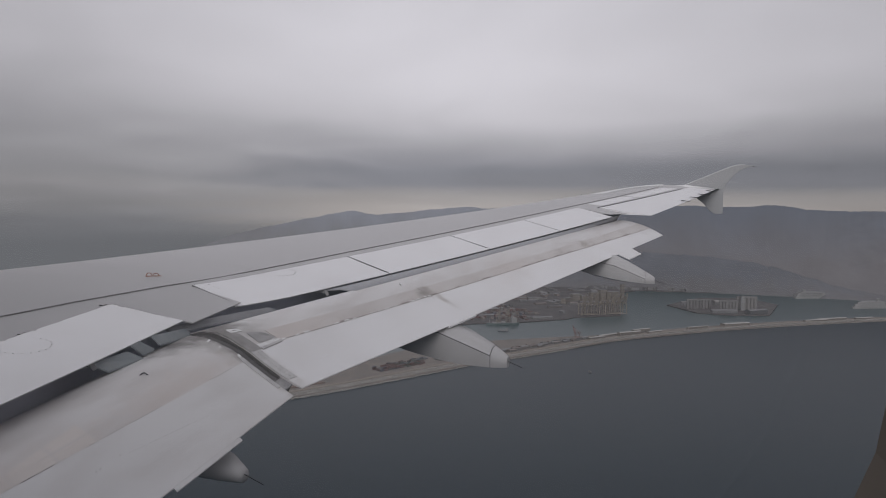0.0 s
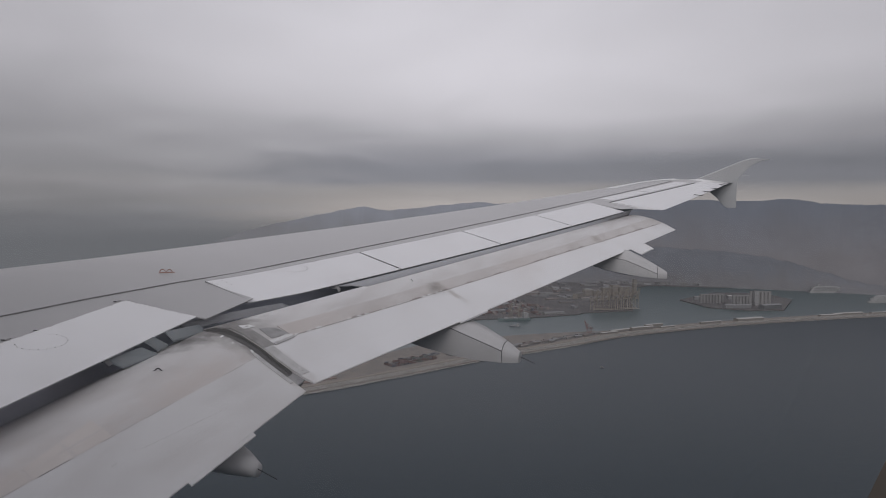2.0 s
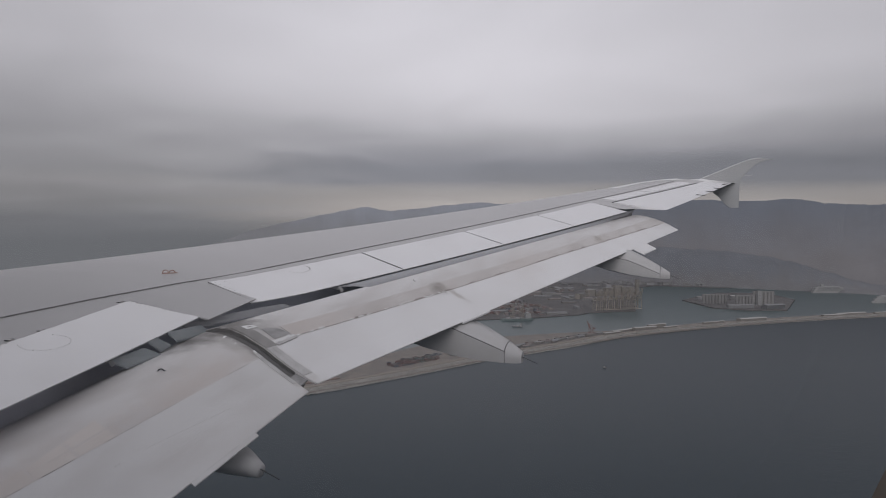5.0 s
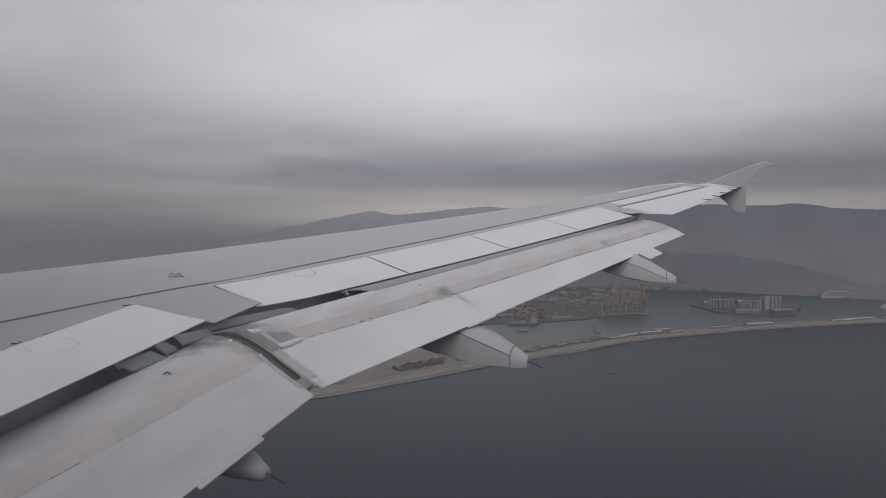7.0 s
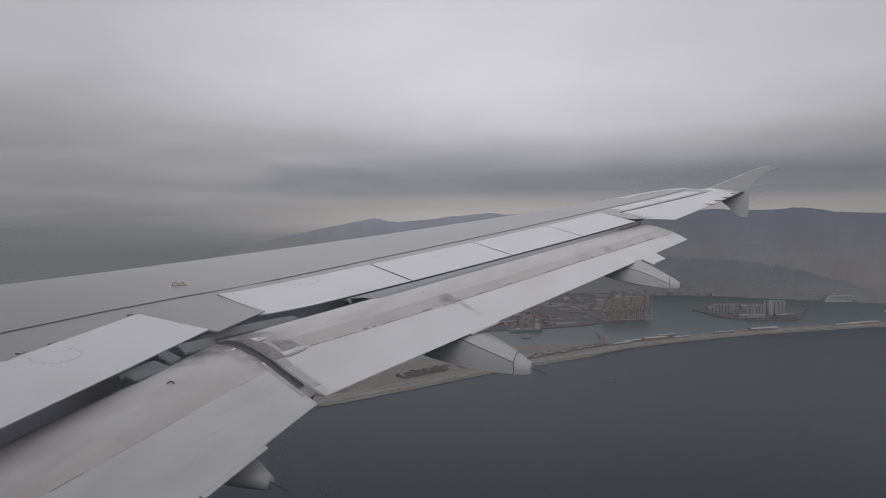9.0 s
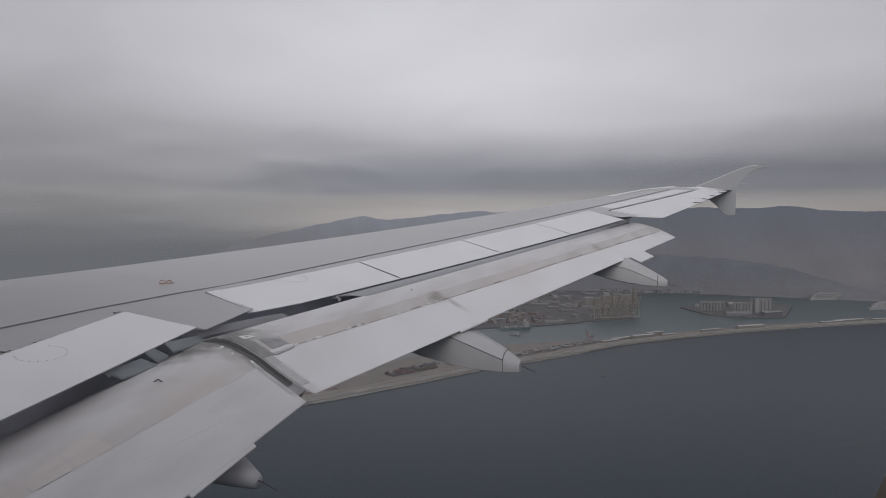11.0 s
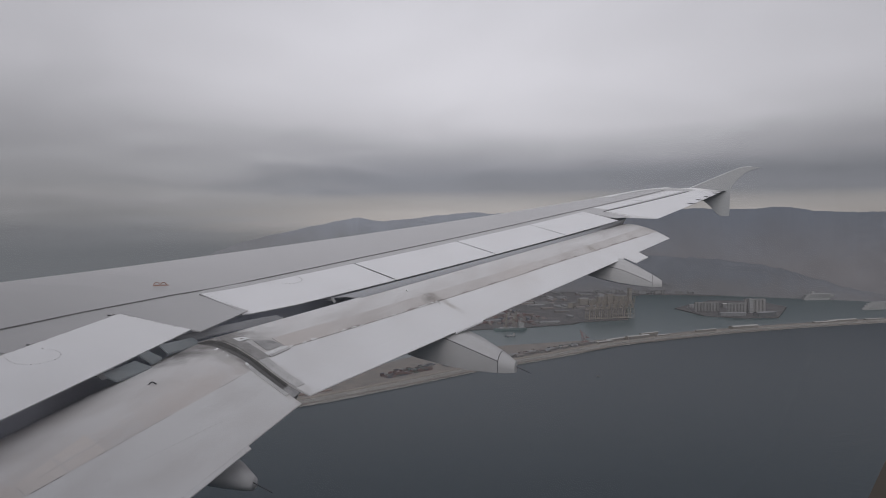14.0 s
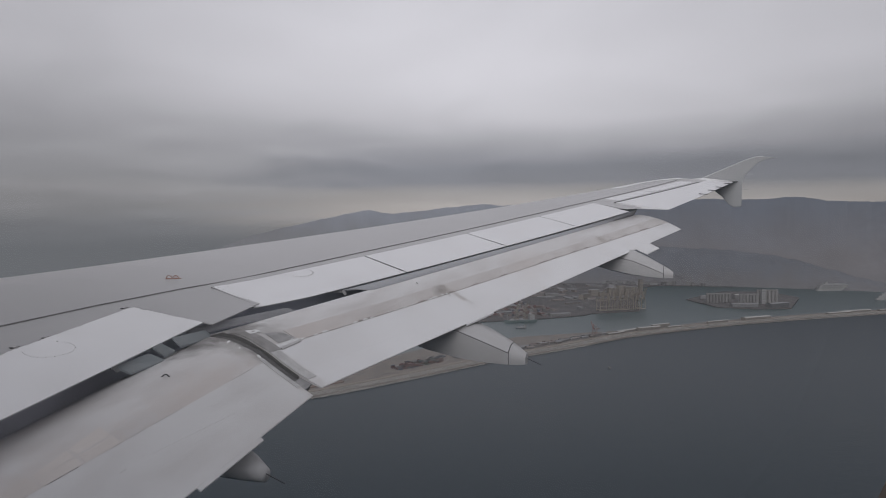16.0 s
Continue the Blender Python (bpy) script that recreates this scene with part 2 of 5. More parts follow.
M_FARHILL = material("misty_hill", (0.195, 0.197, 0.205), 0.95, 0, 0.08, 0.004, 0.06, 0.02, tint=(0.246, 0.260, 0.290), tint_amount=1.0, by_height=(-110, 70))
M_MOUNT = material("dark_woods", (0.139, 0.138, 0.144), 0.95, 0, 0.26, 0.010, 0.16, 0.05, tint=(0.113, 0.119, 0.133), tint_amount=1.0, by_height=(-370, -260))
M_CRANE = material("crane_yellow", (0.238, 0.214, 0.186), 0.6, 0, 0.1, 0.1, per_object=0.25)
M_CRANE_GREEN = material("crane_green", (0.12, 0.15, 0.15), 0.6)
M_CRANE_WHITE = material("crane_white", (0.27, 0.265, 0.26), 0.6)
M_PALE = material("pale_cladding", (0.192, 0.188, 0.186), 0.7, 0, 0.12, 0.05, per_object=0.3)
M_ROOF = material("pale_roof", (0.165, 0.163, 0.161), 0.7, 0, 0.12, 0.05, per_object=0.8)
M_BRICKY = material("brown_cladding", (0.175, 0.155, 0.148), 0.8, 0, 0.15, 0.05, per_object=0.4)
M_GREYBOX = material("grey_cladding", (0.175, 0.175, 0.18), 0.8, 0, 0.15, 0.05, per_object=0.4)
M_GLASSY = material("dark_windows", (0.115, 0.118, 0.122), 0.4)
M_PALEEARTH = material("sandy_track", (0.225, 0.20, 0.172), 0.9, 0, 0.2, 0.05)
M_SHIP = material("ship_white", (0.24, 0.24, 0.24), 0.5, 0, 0.1, 0.1)
M_CREAM = material("cream_cladding", (0.182, 0.168, 0.152), 0.8, 0, 0.12, 0.03, per_object=0.25)
M_PALEFAR = material("light_render", (0.165, 0.163, 0.163), 0.8, 0, 0.12, 0.05, per_object=0.3)
BOX_COLORS = [material("container_" + n, c, 0.6, 0, 0.12, 0.3, per_object=0.4) for n, c in
              (("red", (0.132, 0.090, 0.087)), ("rust", (0.122, 0.100, 0.093)), ("blue", (0.086, 0.093, 0.108)), ("grey", (0.150, 0.150, 0.150)),
               ("white", (0.178, 0.178, 0.176)), ("green", (0.10, 0.118, 0.11)))]

# ---- mesh helpers ----


def part(name, bm, mat, parent=None, label="", smooth=False):
    """Links a bmesh as one mesh object, under parent where one is given."""
    bmesh.ops.recalc_face_normals(bm, faces=bm.faces[:])
    me = bpy.data.meshes.new(name)
    bm.to_mesh(me)
    bm.free()
    me.materials.append(mat)
    if smooth:
        for p in me.polygons:
            p.use_smooth = True
    ob = new(name, me)
    ob.parent = parent
    if label:
        tagged(ob, label)
    return ob


def empty(name, m=None, **tags):
    ob = new(name)
    if m is not None:
        ob.matrix_world = m
    return tagged(ob, **tags)


def box(bm, x0, y0, z0, x1, y1, z1, m=None):
    vs = [bm.verts.new((x, y, z)) for x in (x0, x1) for y in (y0, y1) for z in (z0, z1)]
    for f in ((0, 1, 3, 2), (4, 6, 7, 5), (0, 4, 5, 1), (2, 3, 7, 6), (0, 2, 6, 4), (1, 5, 7, 3)):
        bm.faces.new([vs[i] for i in f])
    if m is not None:
        bmesh.ops.transform(bm, matrix=m, verts=vs)
    return vs


def beam(bm, a, b, w, h=None):
    a, b = Vector(a), Vector(b)
    d = b - a
    m = Matrix.Translation(a) @ d.to_track_quat("Z", "Y").to_matrix().to_4x4()
    h = h or w
    box(bm, -w / 2, -h / 2, 0, w / 2, h / 2, d.length, m)


def boxpart(name, args, mat, parent, label=""):
    bm = bmesh.new()
    box(bm, *args)
    return part(name, bm, mat, parent, label)


def beampart(name, a, b, w, mat, parent, label="", h=None):
    bm = bmesh.new()
    beam(bm, a, b, w, h)
    return part(name, bm, mat, parent, label)


def loft(bm, rings, closed=True, caps=True):
    """Skins a row of rings with the same number of points."""
    rows = [[bm.verts.new(p) for p in ring] for ring in rings]
    n = len(rows[0])
    for a, b in zip(rows, rows[1:]):
        for i in range(n if closed else n - 1):
            j = (i + 1) % n
            bm.faces.new((a[i], a[j], b[j], b[i]))
    if caps and closed:
        bm.faces.new(rows[0])
        bm.faces.new(rows[-1])


def slab(bm, grid, thick):
    """A plate from a grid of points (rows of points), as thick as thick(i, j) downwards."""
    R_, C_ = len(grid), len(grid[0])
    top_ = [[bm.verts.new(p) for p in row] for row in grid]
    low_ = [[bm.verts.new((p[0], p[1], p[2] - thick(i, j))) for j, p in enumerate(row)] for i, row in enumerate(grid)]
    for i in range(R_ - 1):
        for j in range(C_ - 1):
            bm.faces.new((top_[i][j], top_[i][j + 1], top_[i + 1][j + 1], top_[i + 1][j]))
            bm.faces.new((low_[i][j], low_[i + 1][j], low_[i + 1][j + 1], low_[i][j + 1]))
    edge = [(i, 0) for i in range(R_)] + [(R_ - 1, j) for j in range(1, C_)] + [(i, C_ - 1) for i in range(R_ - 2, -1, -1)] + [(0, j) for j in range(C_ - 2, 0, -1)]
    for (a, b), (c, d) in zip(edge, edge[1:] + edge[:1]):
        bm.faces.new((top_[a][b], top_[c][d], low_[c][d], low_[a][b]))


def prism(bm, outline, z0, z1):
    lo = [bm.verts.new((x, y, z0)) for x, y in outline]
    hi = [bm.verts.new((x, y, z1)) for x, y in outline]
    n = len(outline)
    for tri in geometry.tessellate_polygon([[Vector((x, y, 0)) for x, y in outline]]):
        bm.faces.new([hi[k] for k in tri])
        bm.faces.new([lo[k] for k in tri[::-1]])
    for i in range(n):
        bm.faces.new((lo[i], lo[(i + 1) % n], hi[(i + 1) % n], hi[i]))


def lerp(a, b, t):
    return a + (b - a) * t


def interp(x, table):
    return float(np.interp(x, [p[0] for p in table], [p[1] for p in table]))


# ---- the wing: span along x, nose towards +y ----
U_TOP = [(0, 0), (.005, .012), (.02, .025), (.05, .038), (.1, .05), (.2, .062), (.3, .067), (.4, .067), (.5, .062), (.6, .053), (.7, .041),
         (.8, .027), (.9, .0135), (1, 0), (1.3, -.04)]


def y_le(x):
    return -0.52 * (x - 1.975)


def y_te(x):
    return -6.05 if x < 6.4 else -(6.05 + 0.308 * (x - 6.4))


def skin_z(x, y):
    c = y_le(x) - y_te(x)
    return 0.0903 * (x - 2) + 0.0023 * (x - 2) ** 2 + c * interp((y_le(x) - y) / c, U_TOP)


def on_skin(x, y, dz=0.0):
    return (x, y, skin_z(x, y) + dz)


REAR = [(1.6, -5.16), (5.35, -4.748), (6.12, -4.835), (12.45, -6.987), (12.72, -7.28), (16.12, -8.633), (16.9, -8.95)]


def y_rear(x):
    return interp(x, REAR)


plane = empty("airplane", label="white and grey airliner wing with flaps extended in flight", category="airplane")

bm = bmesh.new()
US = [0, .004, .015, .04, .08, .14, .22, .32, .44, .56, .68, .8, .9, 1.0]
rings = []
for x in [1.7, 2.4, 3.2, 4, 4.7, 5.2, 5.35, 5.8, 6.12, 6.8, 7.6, 8.6, 9.6, 10.6, 11.6, 12.45, 12.72, 13.5, 14.3, 15.1, 15.7, 16.12, 16.5]:
    yl, yr = y_le(x), y_rear(x)
    if x > 15.6:
        yl -= 0.55 * ((x - 15.6) / 0.9) ** 2.2
    c = y_le(x) - y_te(x)
    upper = [on_skin(x, lerp(yl, yr, u)) for u in US]
    z_le = upper[0][2]
    lower = []
    for u in (0.95, 0.8, 0.6, 0.4, 0.25, 0.12, 0.04, 0.01):
        y = lerp(yl, yr, u)
        lower.append((x, y, min(z_le - 0.055 * c * (4 * (u + .02) * (1 - 0.45 * u)) ** 0.5 * 0.75, skin_z(x, y) - 0.02)))
    rings.append(upper + lower)
loft(bm, rings)
wing = part("wing_skin", bm, M_SKIN, plane, "grey painted upper wing skin", smooth=True)
em = wing.modifiers.new("edges", "EDGE_SPLIT")
em.split_angle = radians(35)


def ribbon(name, pts, width, mat, parent, dz=0.004, high=0.006, label=""):
    """A thin raised strip that follows the skin along a row of plan points."""
    bm = bmesh.new()
    dense = []
    for (xa, ya), (xb, yb) in zip(pts, pts[1:]):
        n = max(2, int(math.hypot(xb - xa, yb - ya) / 0.25))
        dense += [(lerp(xa, xb, i / n), lerp(ya, yb, i / n)) for i in range(n)]
    dense.append(pts[-1])
    rings_ = []
    for i, (x, y) in enumerate(dense):
        a, b = dense[max(i - 1, 0)], dense[min(i + 1, len(dense) - 1)]
        d = Vector((b[0] - a[0], b[1] - a[1])).normalized() * width / 2
        p, q = (x - d.y, y + d.x), (x + d.y, y - d.x)
        rings_.append([on_skin(*p, dz), on_skin(*p, dz + high), on_skin(*q, dz + high), on_skin(*q, dz)])
    loft(bm, rings_)
    return part(name, bm, mat, parent, label)


ribbon("panel_joint", [(1.9, -4.02), (5.3, -4.535), (6.0, -4.69), (8.0, -5.325), (12.17, -6.743), (16.05, -8.19)], 0.014, M_JOINT, plane, 0.003, 0.003, "dark sealed joint across the wing")

# spoilers
HY = lambda x: -5.134 - 0.34 * (x - 7)
N = Vector((-0.34, -1)).normalized()


def plate(name, corners, mat, parent, thick=0.05, edge=0.006, lift=0.008, rear_dz=0.0, label="", nu=10, nv=5):
    """A panel over the skin: corners front inner, front outer, rear outer, rear inner in plan."""
    fi, fo, ro, ri = [Vector(c) for c in corners]
    grid = []
    for j in range(nv + 1):
        v = j / nv
        row = []
        for i in range(nu + 1):
            u = i / nu
            p = fi.lerp(fo, u).lerp(ri.lerp(ro, u), v)
            row.append(on_skin(p.x, p.y, lift + rear_dz * v))
        grid.append(row)
    bm = bmesh.new()
    slab(bm, grid, lambda i, j: lerp(thick, edge, i / nv))
    return part(name, bm, mat, parent, label)


for i in range(4):
    g = 0.011
    xa, xb = 6.121 + 1.594 * i + g, 6.121 + 1.594 * (i + 1) - g
    ca, cb = 0.534 + 0.011 * i, 0.534 + 0.011 * (i + 1)
    fa, fb = Vector((xa, HY(xa))), Vector((xb, HY(xb)))
    sp_ob = plate("spoiler", [fa, fb, fb + N * cb, fa + N * ca], M_WHITE, plane, rear_dz=-0.036, label="white painted spoiler panel")
    # dark strip added in the gap to stand for its shade
    bm = bmesh.new()
    q = fa + N * ca * (0.93 if i else 0.99)
    beam(bm, Vector(on_skin(fa.x - g, fa.y, 0.001 if i else 0.006)), Vector(on_skin(q.x - g, q.y, -0.031 if i else -0.002)), 2 * g + (0.008 if i else -0.014), 0.01)
    part("edge_seal", bm, M_SEAL if i else M_SKINDARK, sp_ob, "dark strip added to darken the panel gap")
plate("inboard_spoiler", [(2.1, -5.10), (5.40, -4.76), (5.40, -5.345), (2.1, -5.77)], M_SPOILIN, plane, rear_dz=0.0, label="white painted inboard spoiler panel", lift=0.008)
plate("fixed_panel", [(5.42, -4.755), (6.108, -4.832), (5.985, -5.372), (5.41, -5.41)], M_SKIN, plane, lift=0.003, label="grey fixed trailing panel")
# fixed panel and aileron at the outer wing
plate("fixed_panel", [(12.50, -7.01), (12.72, -7.28), (12.60, -7.75), (12.33, -7.52)], M_SKIN, plane, lift=0.0, label="grey fixed trailing panel", nu=3)
aileron = plate("aileron", [(12.76, -7.31), (16.10, -8.642), (16.30, -9.19), (12.70, -8.11)], M_WHITE, plane, lift=0.004, thick=0.09, label="white painted aileron")
plate("wing_tip_panel", [(16.11, -8.63), (16.50, -8.78), (16.62, -9.28), (16.31, -9.19)], M_WHITE, plane, lift=0.0, thick=0.08)

# dark cavity behind the rear spar
bm = bmesh.new()
rings = []
for x in (1.9, 3.5, 5.3, 6.2, 8, 10, 12.4):
    y, z = y_rear(x), skin_z(x, y_rear(x))
    rings.append([(x, y + 0.02, z - 0.06), (x, y - 0.25, z - 0.10), (x, y - 0.31, z - 0.44), (x, y + 0.02, z - 0.48)])
loft(bm, rings)
part("rear_spar", bm, M_CAVITY, plane, "dark primed rear spar and cove")

# flaps
FLAP_IN = [(-5.22, .16), (-5.27, .27), (-5.36, .345), (-5.47, .375), (-5.58, .368), (-5.68, .335), (-5.83, .262), (-5.93, .198), (-6.05, .13), (-6.208, .062)]
FLAP_OUT = [(-7.38, .98), (-7.42, 1.06), (-7.50, 1.115), (-7.58, 1.135), (-7.677, 1.138), (-7.805, 1.119), (-7.90, 1.09), (-7.975, 1.063), (-8.143, .995), (-8.293, .91)]


def flap_point(t, s, dz=0.0):
    """A point of the outer flap: t along the span, s along the section (0 nose to 9 trailing edge)."""
    i = min(int(s), 8)
    f = s - i
    a = [lerp(FLAP_IN[i][k], FLAP_IN[i + 1][k], f) for k in (0, 1)]
    b = [lerp(FLAP_OUT[i][k], FLAP_OUT[i + 1][k], f) for k in (0, 1)]
    return (lerp(5.42, 12.72, t), lerp(a[0], b[0], t), lerp(a[1], b[1], t) + dz)


def flap_solid(point, ts):
    bm = bmesh.new()
    rings_ = []
    for t in ts:
        up_ = [point(t, s) for s in range(10)]
        lo_ = [(p[0], p[1], p[2] - h) for p, h in zip(up_[::-1], (0.002, 0.03, 0.06, 0.09, 0.12, 0.15, 0.17, 0.16, 0.12, 0.03))]
        rings_.append(up_ + lo_)
    loft(bm, rings_)
    return bm


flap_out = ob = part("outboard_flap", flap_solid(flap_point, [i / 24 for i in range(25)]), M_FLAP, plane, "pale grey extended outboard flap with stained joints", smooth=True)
ob.modifiers.new("edges", "EDGE_SPLIT").split_angle = radians(62)

INB = [(-5.22, .14), (-5.27, .25), (-5.35, .325), (-5.45, .355), (-5.55, .350), (-5.653, .326), (-5.778, .277), (-5.90, .198), (-6.05, .11), (-6.193, .032)]


def inb_point(t, s, dz=0.0):
    i = min(int(s), 8)
    f = s - i
    x = lerp(5.34, 2.1, t)
    return (x, lerp(INB[i][0], INB[i + 1][0], f), lerp(INB[i][1], INB[i + 1][1], f) - 0.163 * (5.34 - x) + dz)


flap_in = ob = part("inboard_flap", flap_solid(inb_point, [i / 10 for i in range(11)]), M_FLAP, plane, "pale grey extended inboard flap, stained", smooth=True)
ob.modifiers.new("edges", "EDGE_SPLIT").split_angle = radians(62)


# ---- flap skins, joints and wear ----


def strip(name, point, ts, s_a, s_b, mat, parent, dz=0.003, high=0.003, label="", ns=3):
    """A thin skin laid on a flap between two chord stations, which may run along the span."""
    grid = []
    for j in range(ns + 1):
        grid.append([point(t, lerp(s_a(t), s_b(t), j / ns), dz + high) for t in ts])
    bm = bmesh.new()
    slab(bm, grid, lambda i, j: high)
    return part(name, bm, mat, parent, label)


def patch(name, point, quad, mat, parent, dz=0.003, high=0.001, label="", n=3):
    """A thin plate on a flap between four (span, chord) corners."""
    a, b, c, d = [Vector(q) for q in quad]
    grid = []
    for j in range(n + 1):
        row = [a.lerp(b, i / n).lerp(d.lerp(c, i / n), j / n) for i in range(n + 1)]
        grid.append([point(q.x, q.y, dz + high) for q in row])
    bm = bmesh.new()
    slab(bm, grid, lambda i, j: high)
    return part(name, bm, mat, parent, label)


TS = [i / 30 for i in range(31)]
crease = lambda t: 6.70 - 0.75 * t
band_a, band_b = (lambda t: lerp(5.05, 6.25, t ** 0.8)), (lambda t: lerp(5.80, 7.75, t ** 0.8))
strip("trailing_panel", flap_point, TS[:-1] + [0.997], lambda t: band_b(t) - 0.02, lambda t: 8.995, M_FLAPREAR, flap_out, 0.0015, 0.002, "off-white flap trailing panel", ns=6)
strip("joint_band", flap_point, [0.035] + TS[2:], band_a, band_b, M_TAN, flap_out, 0.002, 0.003, "tan worn sealant band along the flap")
strip("joint_line", flap_point, [0.04] + TS[2:-1], lambda t: band_b(t) - 0.03, lambda t: band_b(t) + 0.01, M_LINE, flap_out, 0.005, 0.001, "brown joint line")
strip("trailing_panel", inb_point, [0.0] + TS[1:], crease, lambda t: 8.995, M_FLAPIN, flap_in, 0.0015, 0.002, "off-white flap trailing panel", ns=5)
rnd = random.Random(4)
for k in range(19):  # bare metal where the sealant has flaked off
    t = 0.036 + 0.0125 * k + rnd.uniform(0, 0.006)
    w_ = rnd.uniform(0.003, 0.0095)
    low_, top_ = [rnd.uniform(0.02, 0.12) for _ in range(4)], [rnd.uniform(-0.02, 0.06) for _ in range(4)]
    if k % 5 == 3:
        continue
    span = [t, t + w_ * 0.3, t + w_ * 0.75, t + w_]
    pick = lambda q: min(range(4), key=lambda n: abs(span[n] - q))
    strip("paint_chip", flap_point, span, lambda q: band_b(q) - low_[pick(q)], lambda q: band_b(q) + top_[pick(q)], M_CHIP, flap_out, 0.007, 0.001, ns=1)
for k in range(26):
    t = rnd.uniform(0.1, 0.97)
    w_ = rnd.uniform(0.003, 0.02)
    strip("scuff_mark", flap_point, [t, t + w_], lambda q: band_b(q) - 0.12, lambda q: band_b(q) + 0.02, M_SCUFF, flap_out, 0.007, 0.0008, ns=1)
for t, w_ in ((0.252, 0.0005), (0.703, 0.0006)):
    strip("rib_joint", flap_point, [t - w_, t + w_], lambda q: band_a(q) - 0.1, lambda q: band_b(q) + 0.3, M_LINE, flap_out, 0.006, 0.0008, "brown stained rib joint", ns=8)
for ta, tb, mat in ((0.012, 0.03, M_FADED), (0.045, 0.075, M_SCUFF), (0.078, 0.102, M_SCUFF), (0.22, 0.285, M_FADED), (0.30, 0.335, M_FADED), (0.345, 0.36, M_SCUFF), (0.415, 0.432, M_SEAL), (0.438, 0.462, M_SEAL),
                    (0.49, 0.51, M_SCUFF), (0.55, 0.60, M_FADED), (0.64, 0.66, M_SCUFF)):
    strip("joint_line", inb_point, [lerp(ta, tb, k / 4) for k in range(5)], lambda t: crease(t) - 0.012, lambda t: crease(t) + 0.004, mat, flap_in, 0.0036, 0.0006, ns=1)
for ta, tb, sa, sb in ((0.345, 0.404, 5.38, 5.58), (0.408, 0.468, 5.58, 5.80), (0.472, 0.56, 5.72, 5.95)):  # cream coloured doublers ahead of the crease
    patch("doubler_plate", inb_point, [(ta, sa), (tb, sb), (tb, crease(tb) - 0.03), (ta, crease(ta) - 0.03)], M_DOUBLER, flap_in, 0.0013, 0.0003, "cream tinted doubler plate")
for t0, n, c0, step in ((0.28, 5, 3.80, 0.0055), (0.42, 8, 3.75, 0.0055), (0.52, 7, 3.9, 0.006), (0.335, 1, 7.22, 0.012), (0.372, 2, 7.26, 0.007)):
    for k in range(n):
        t = t0 + step * k
        patch("rivet", inb_point, [(t, c0), (t + 0.002, c0), (t + 0.002, c0 + 0.035), (t, c0 + 0.035)], M_SCUFF, flap_in, 0.0038, 0.0006, n=1)
for k in range(14):
    t = lerp(0.155, 0.33, k / 14) + rnd.uniform(0, 0.006)
    c0 = lerp(7.4, 7.0, (t - 0.155) / 0.155) + 0.35
    patch("rivet_mark", inb_point, [(t, c0), (t + rnd.uniform(0.003, 0.008), c0 - 0.01), (t + 0.006, c0 + 0.01), (t, c0 + 0.018)], M_FADED, flap_in, 0.0038, 0.0004, n=1)
# grime at the rib joints and the flap corner, pink brown weathering ahead of the crease
BROWN, SOOT, PINK = (0.30, 0.265, 0.235), (0.19, 0.175, 0.16), (0.49, 0.435, 0.405)
for m in (M_FLAP, M_FLAPREAR, M_TAN):
    stain_or_shade(m, flap_point(0.250, 5.9), (0.20, 0.10, 2.0), SOOT, 0.75)
    stain_or_shade(m, flap_point(0.262, 7.0), (0.07, 0.26, 2.0), BROWN, 0.6)
    stain_or_shade(m, flap_point(0.700, 6.6), (0.20, 0.12, 2.0), BROWN, 0.65)
    stain_or_shade(m, flap_point(0.45, 6.2), (0.9, 0.34, 2.0), PINK, 0.35)
stain_or_shade(M_FLAP, flap_point(0.02, 4.6), (0.32, 0.24, 2.0), SOOT, 0.55)
stain_or_shade(M_TAN, flap_point(0.06, 5.6), (0.7, 0.3, 2.0), PINK, 0.5)
stain_or_shade(M_FLAP, inb_point(0.02, 4.7), (0.14, 0.34, 2.0), SOOT, 0.55)
stain_or_shade(M_FLAP, inb_point(0.16, 6.3), (0.8, 0.22, 2.0), PINK, 0.68)
stain_or_shade(M_FLAP, inb_point(0.52, 6.2), (0.9, 0.24, 2.0), PINK, 0.68)
# darker tone at the flap noses and along the joint
stain_or_shade(M_FLAP, flap_point(0.012, 3.4), (0.34, 0.15, 2.0), (0.14, 0.13, 0.12), 0.95)
stain_or_shade(M_FLAP, inb_point(0.04, 3.3), (0.40, 0.17, 2.0), (0.13, 0.12, 0.115), 0.95)
stain_or_shade(M_FLAP, inb_point(0.0, 5.0), (0.075, 0.40, 2.0), (0.15, 0.14, 0.13), 0.95)
stain_or_shade(M_NOSE, flap_point(0.0, 3.8), (0.12, 0.24, 2.0), (0.15, 0.14, 0.13), 0.9)
stain_or_shade(M_FLAP, flap_point(0.008, 3.9), (0.13, 0.18, 2.0), (0.15, 0.14, 0.13), 0.85)
stain_or_shade(M_FLAPIN, inb_point(0.0, 7.6), (0.06, 0.5, 2.0), BROWN, 0.5)
stain_or_shade(M_FLAPREAR, flap_point(0.004, 7.6), (0.10, 0.5, 2.0), BROWN, 0.45)

stain_or_shade(M_SKIN, (4.0, -3.2, 0.4), (2.3, 2.4, 9.0), (0.27, 0.265, 0.266), 0.8, 0.2)
stain_or_shade(M_SKIN, (2.2, -4.0, 0.4), (4.2, 4.0, 9.0), (0.29, 0.285, 0.286), 0.75, 0.2)  # both patches put the dimmer light towards the root into the skin colour

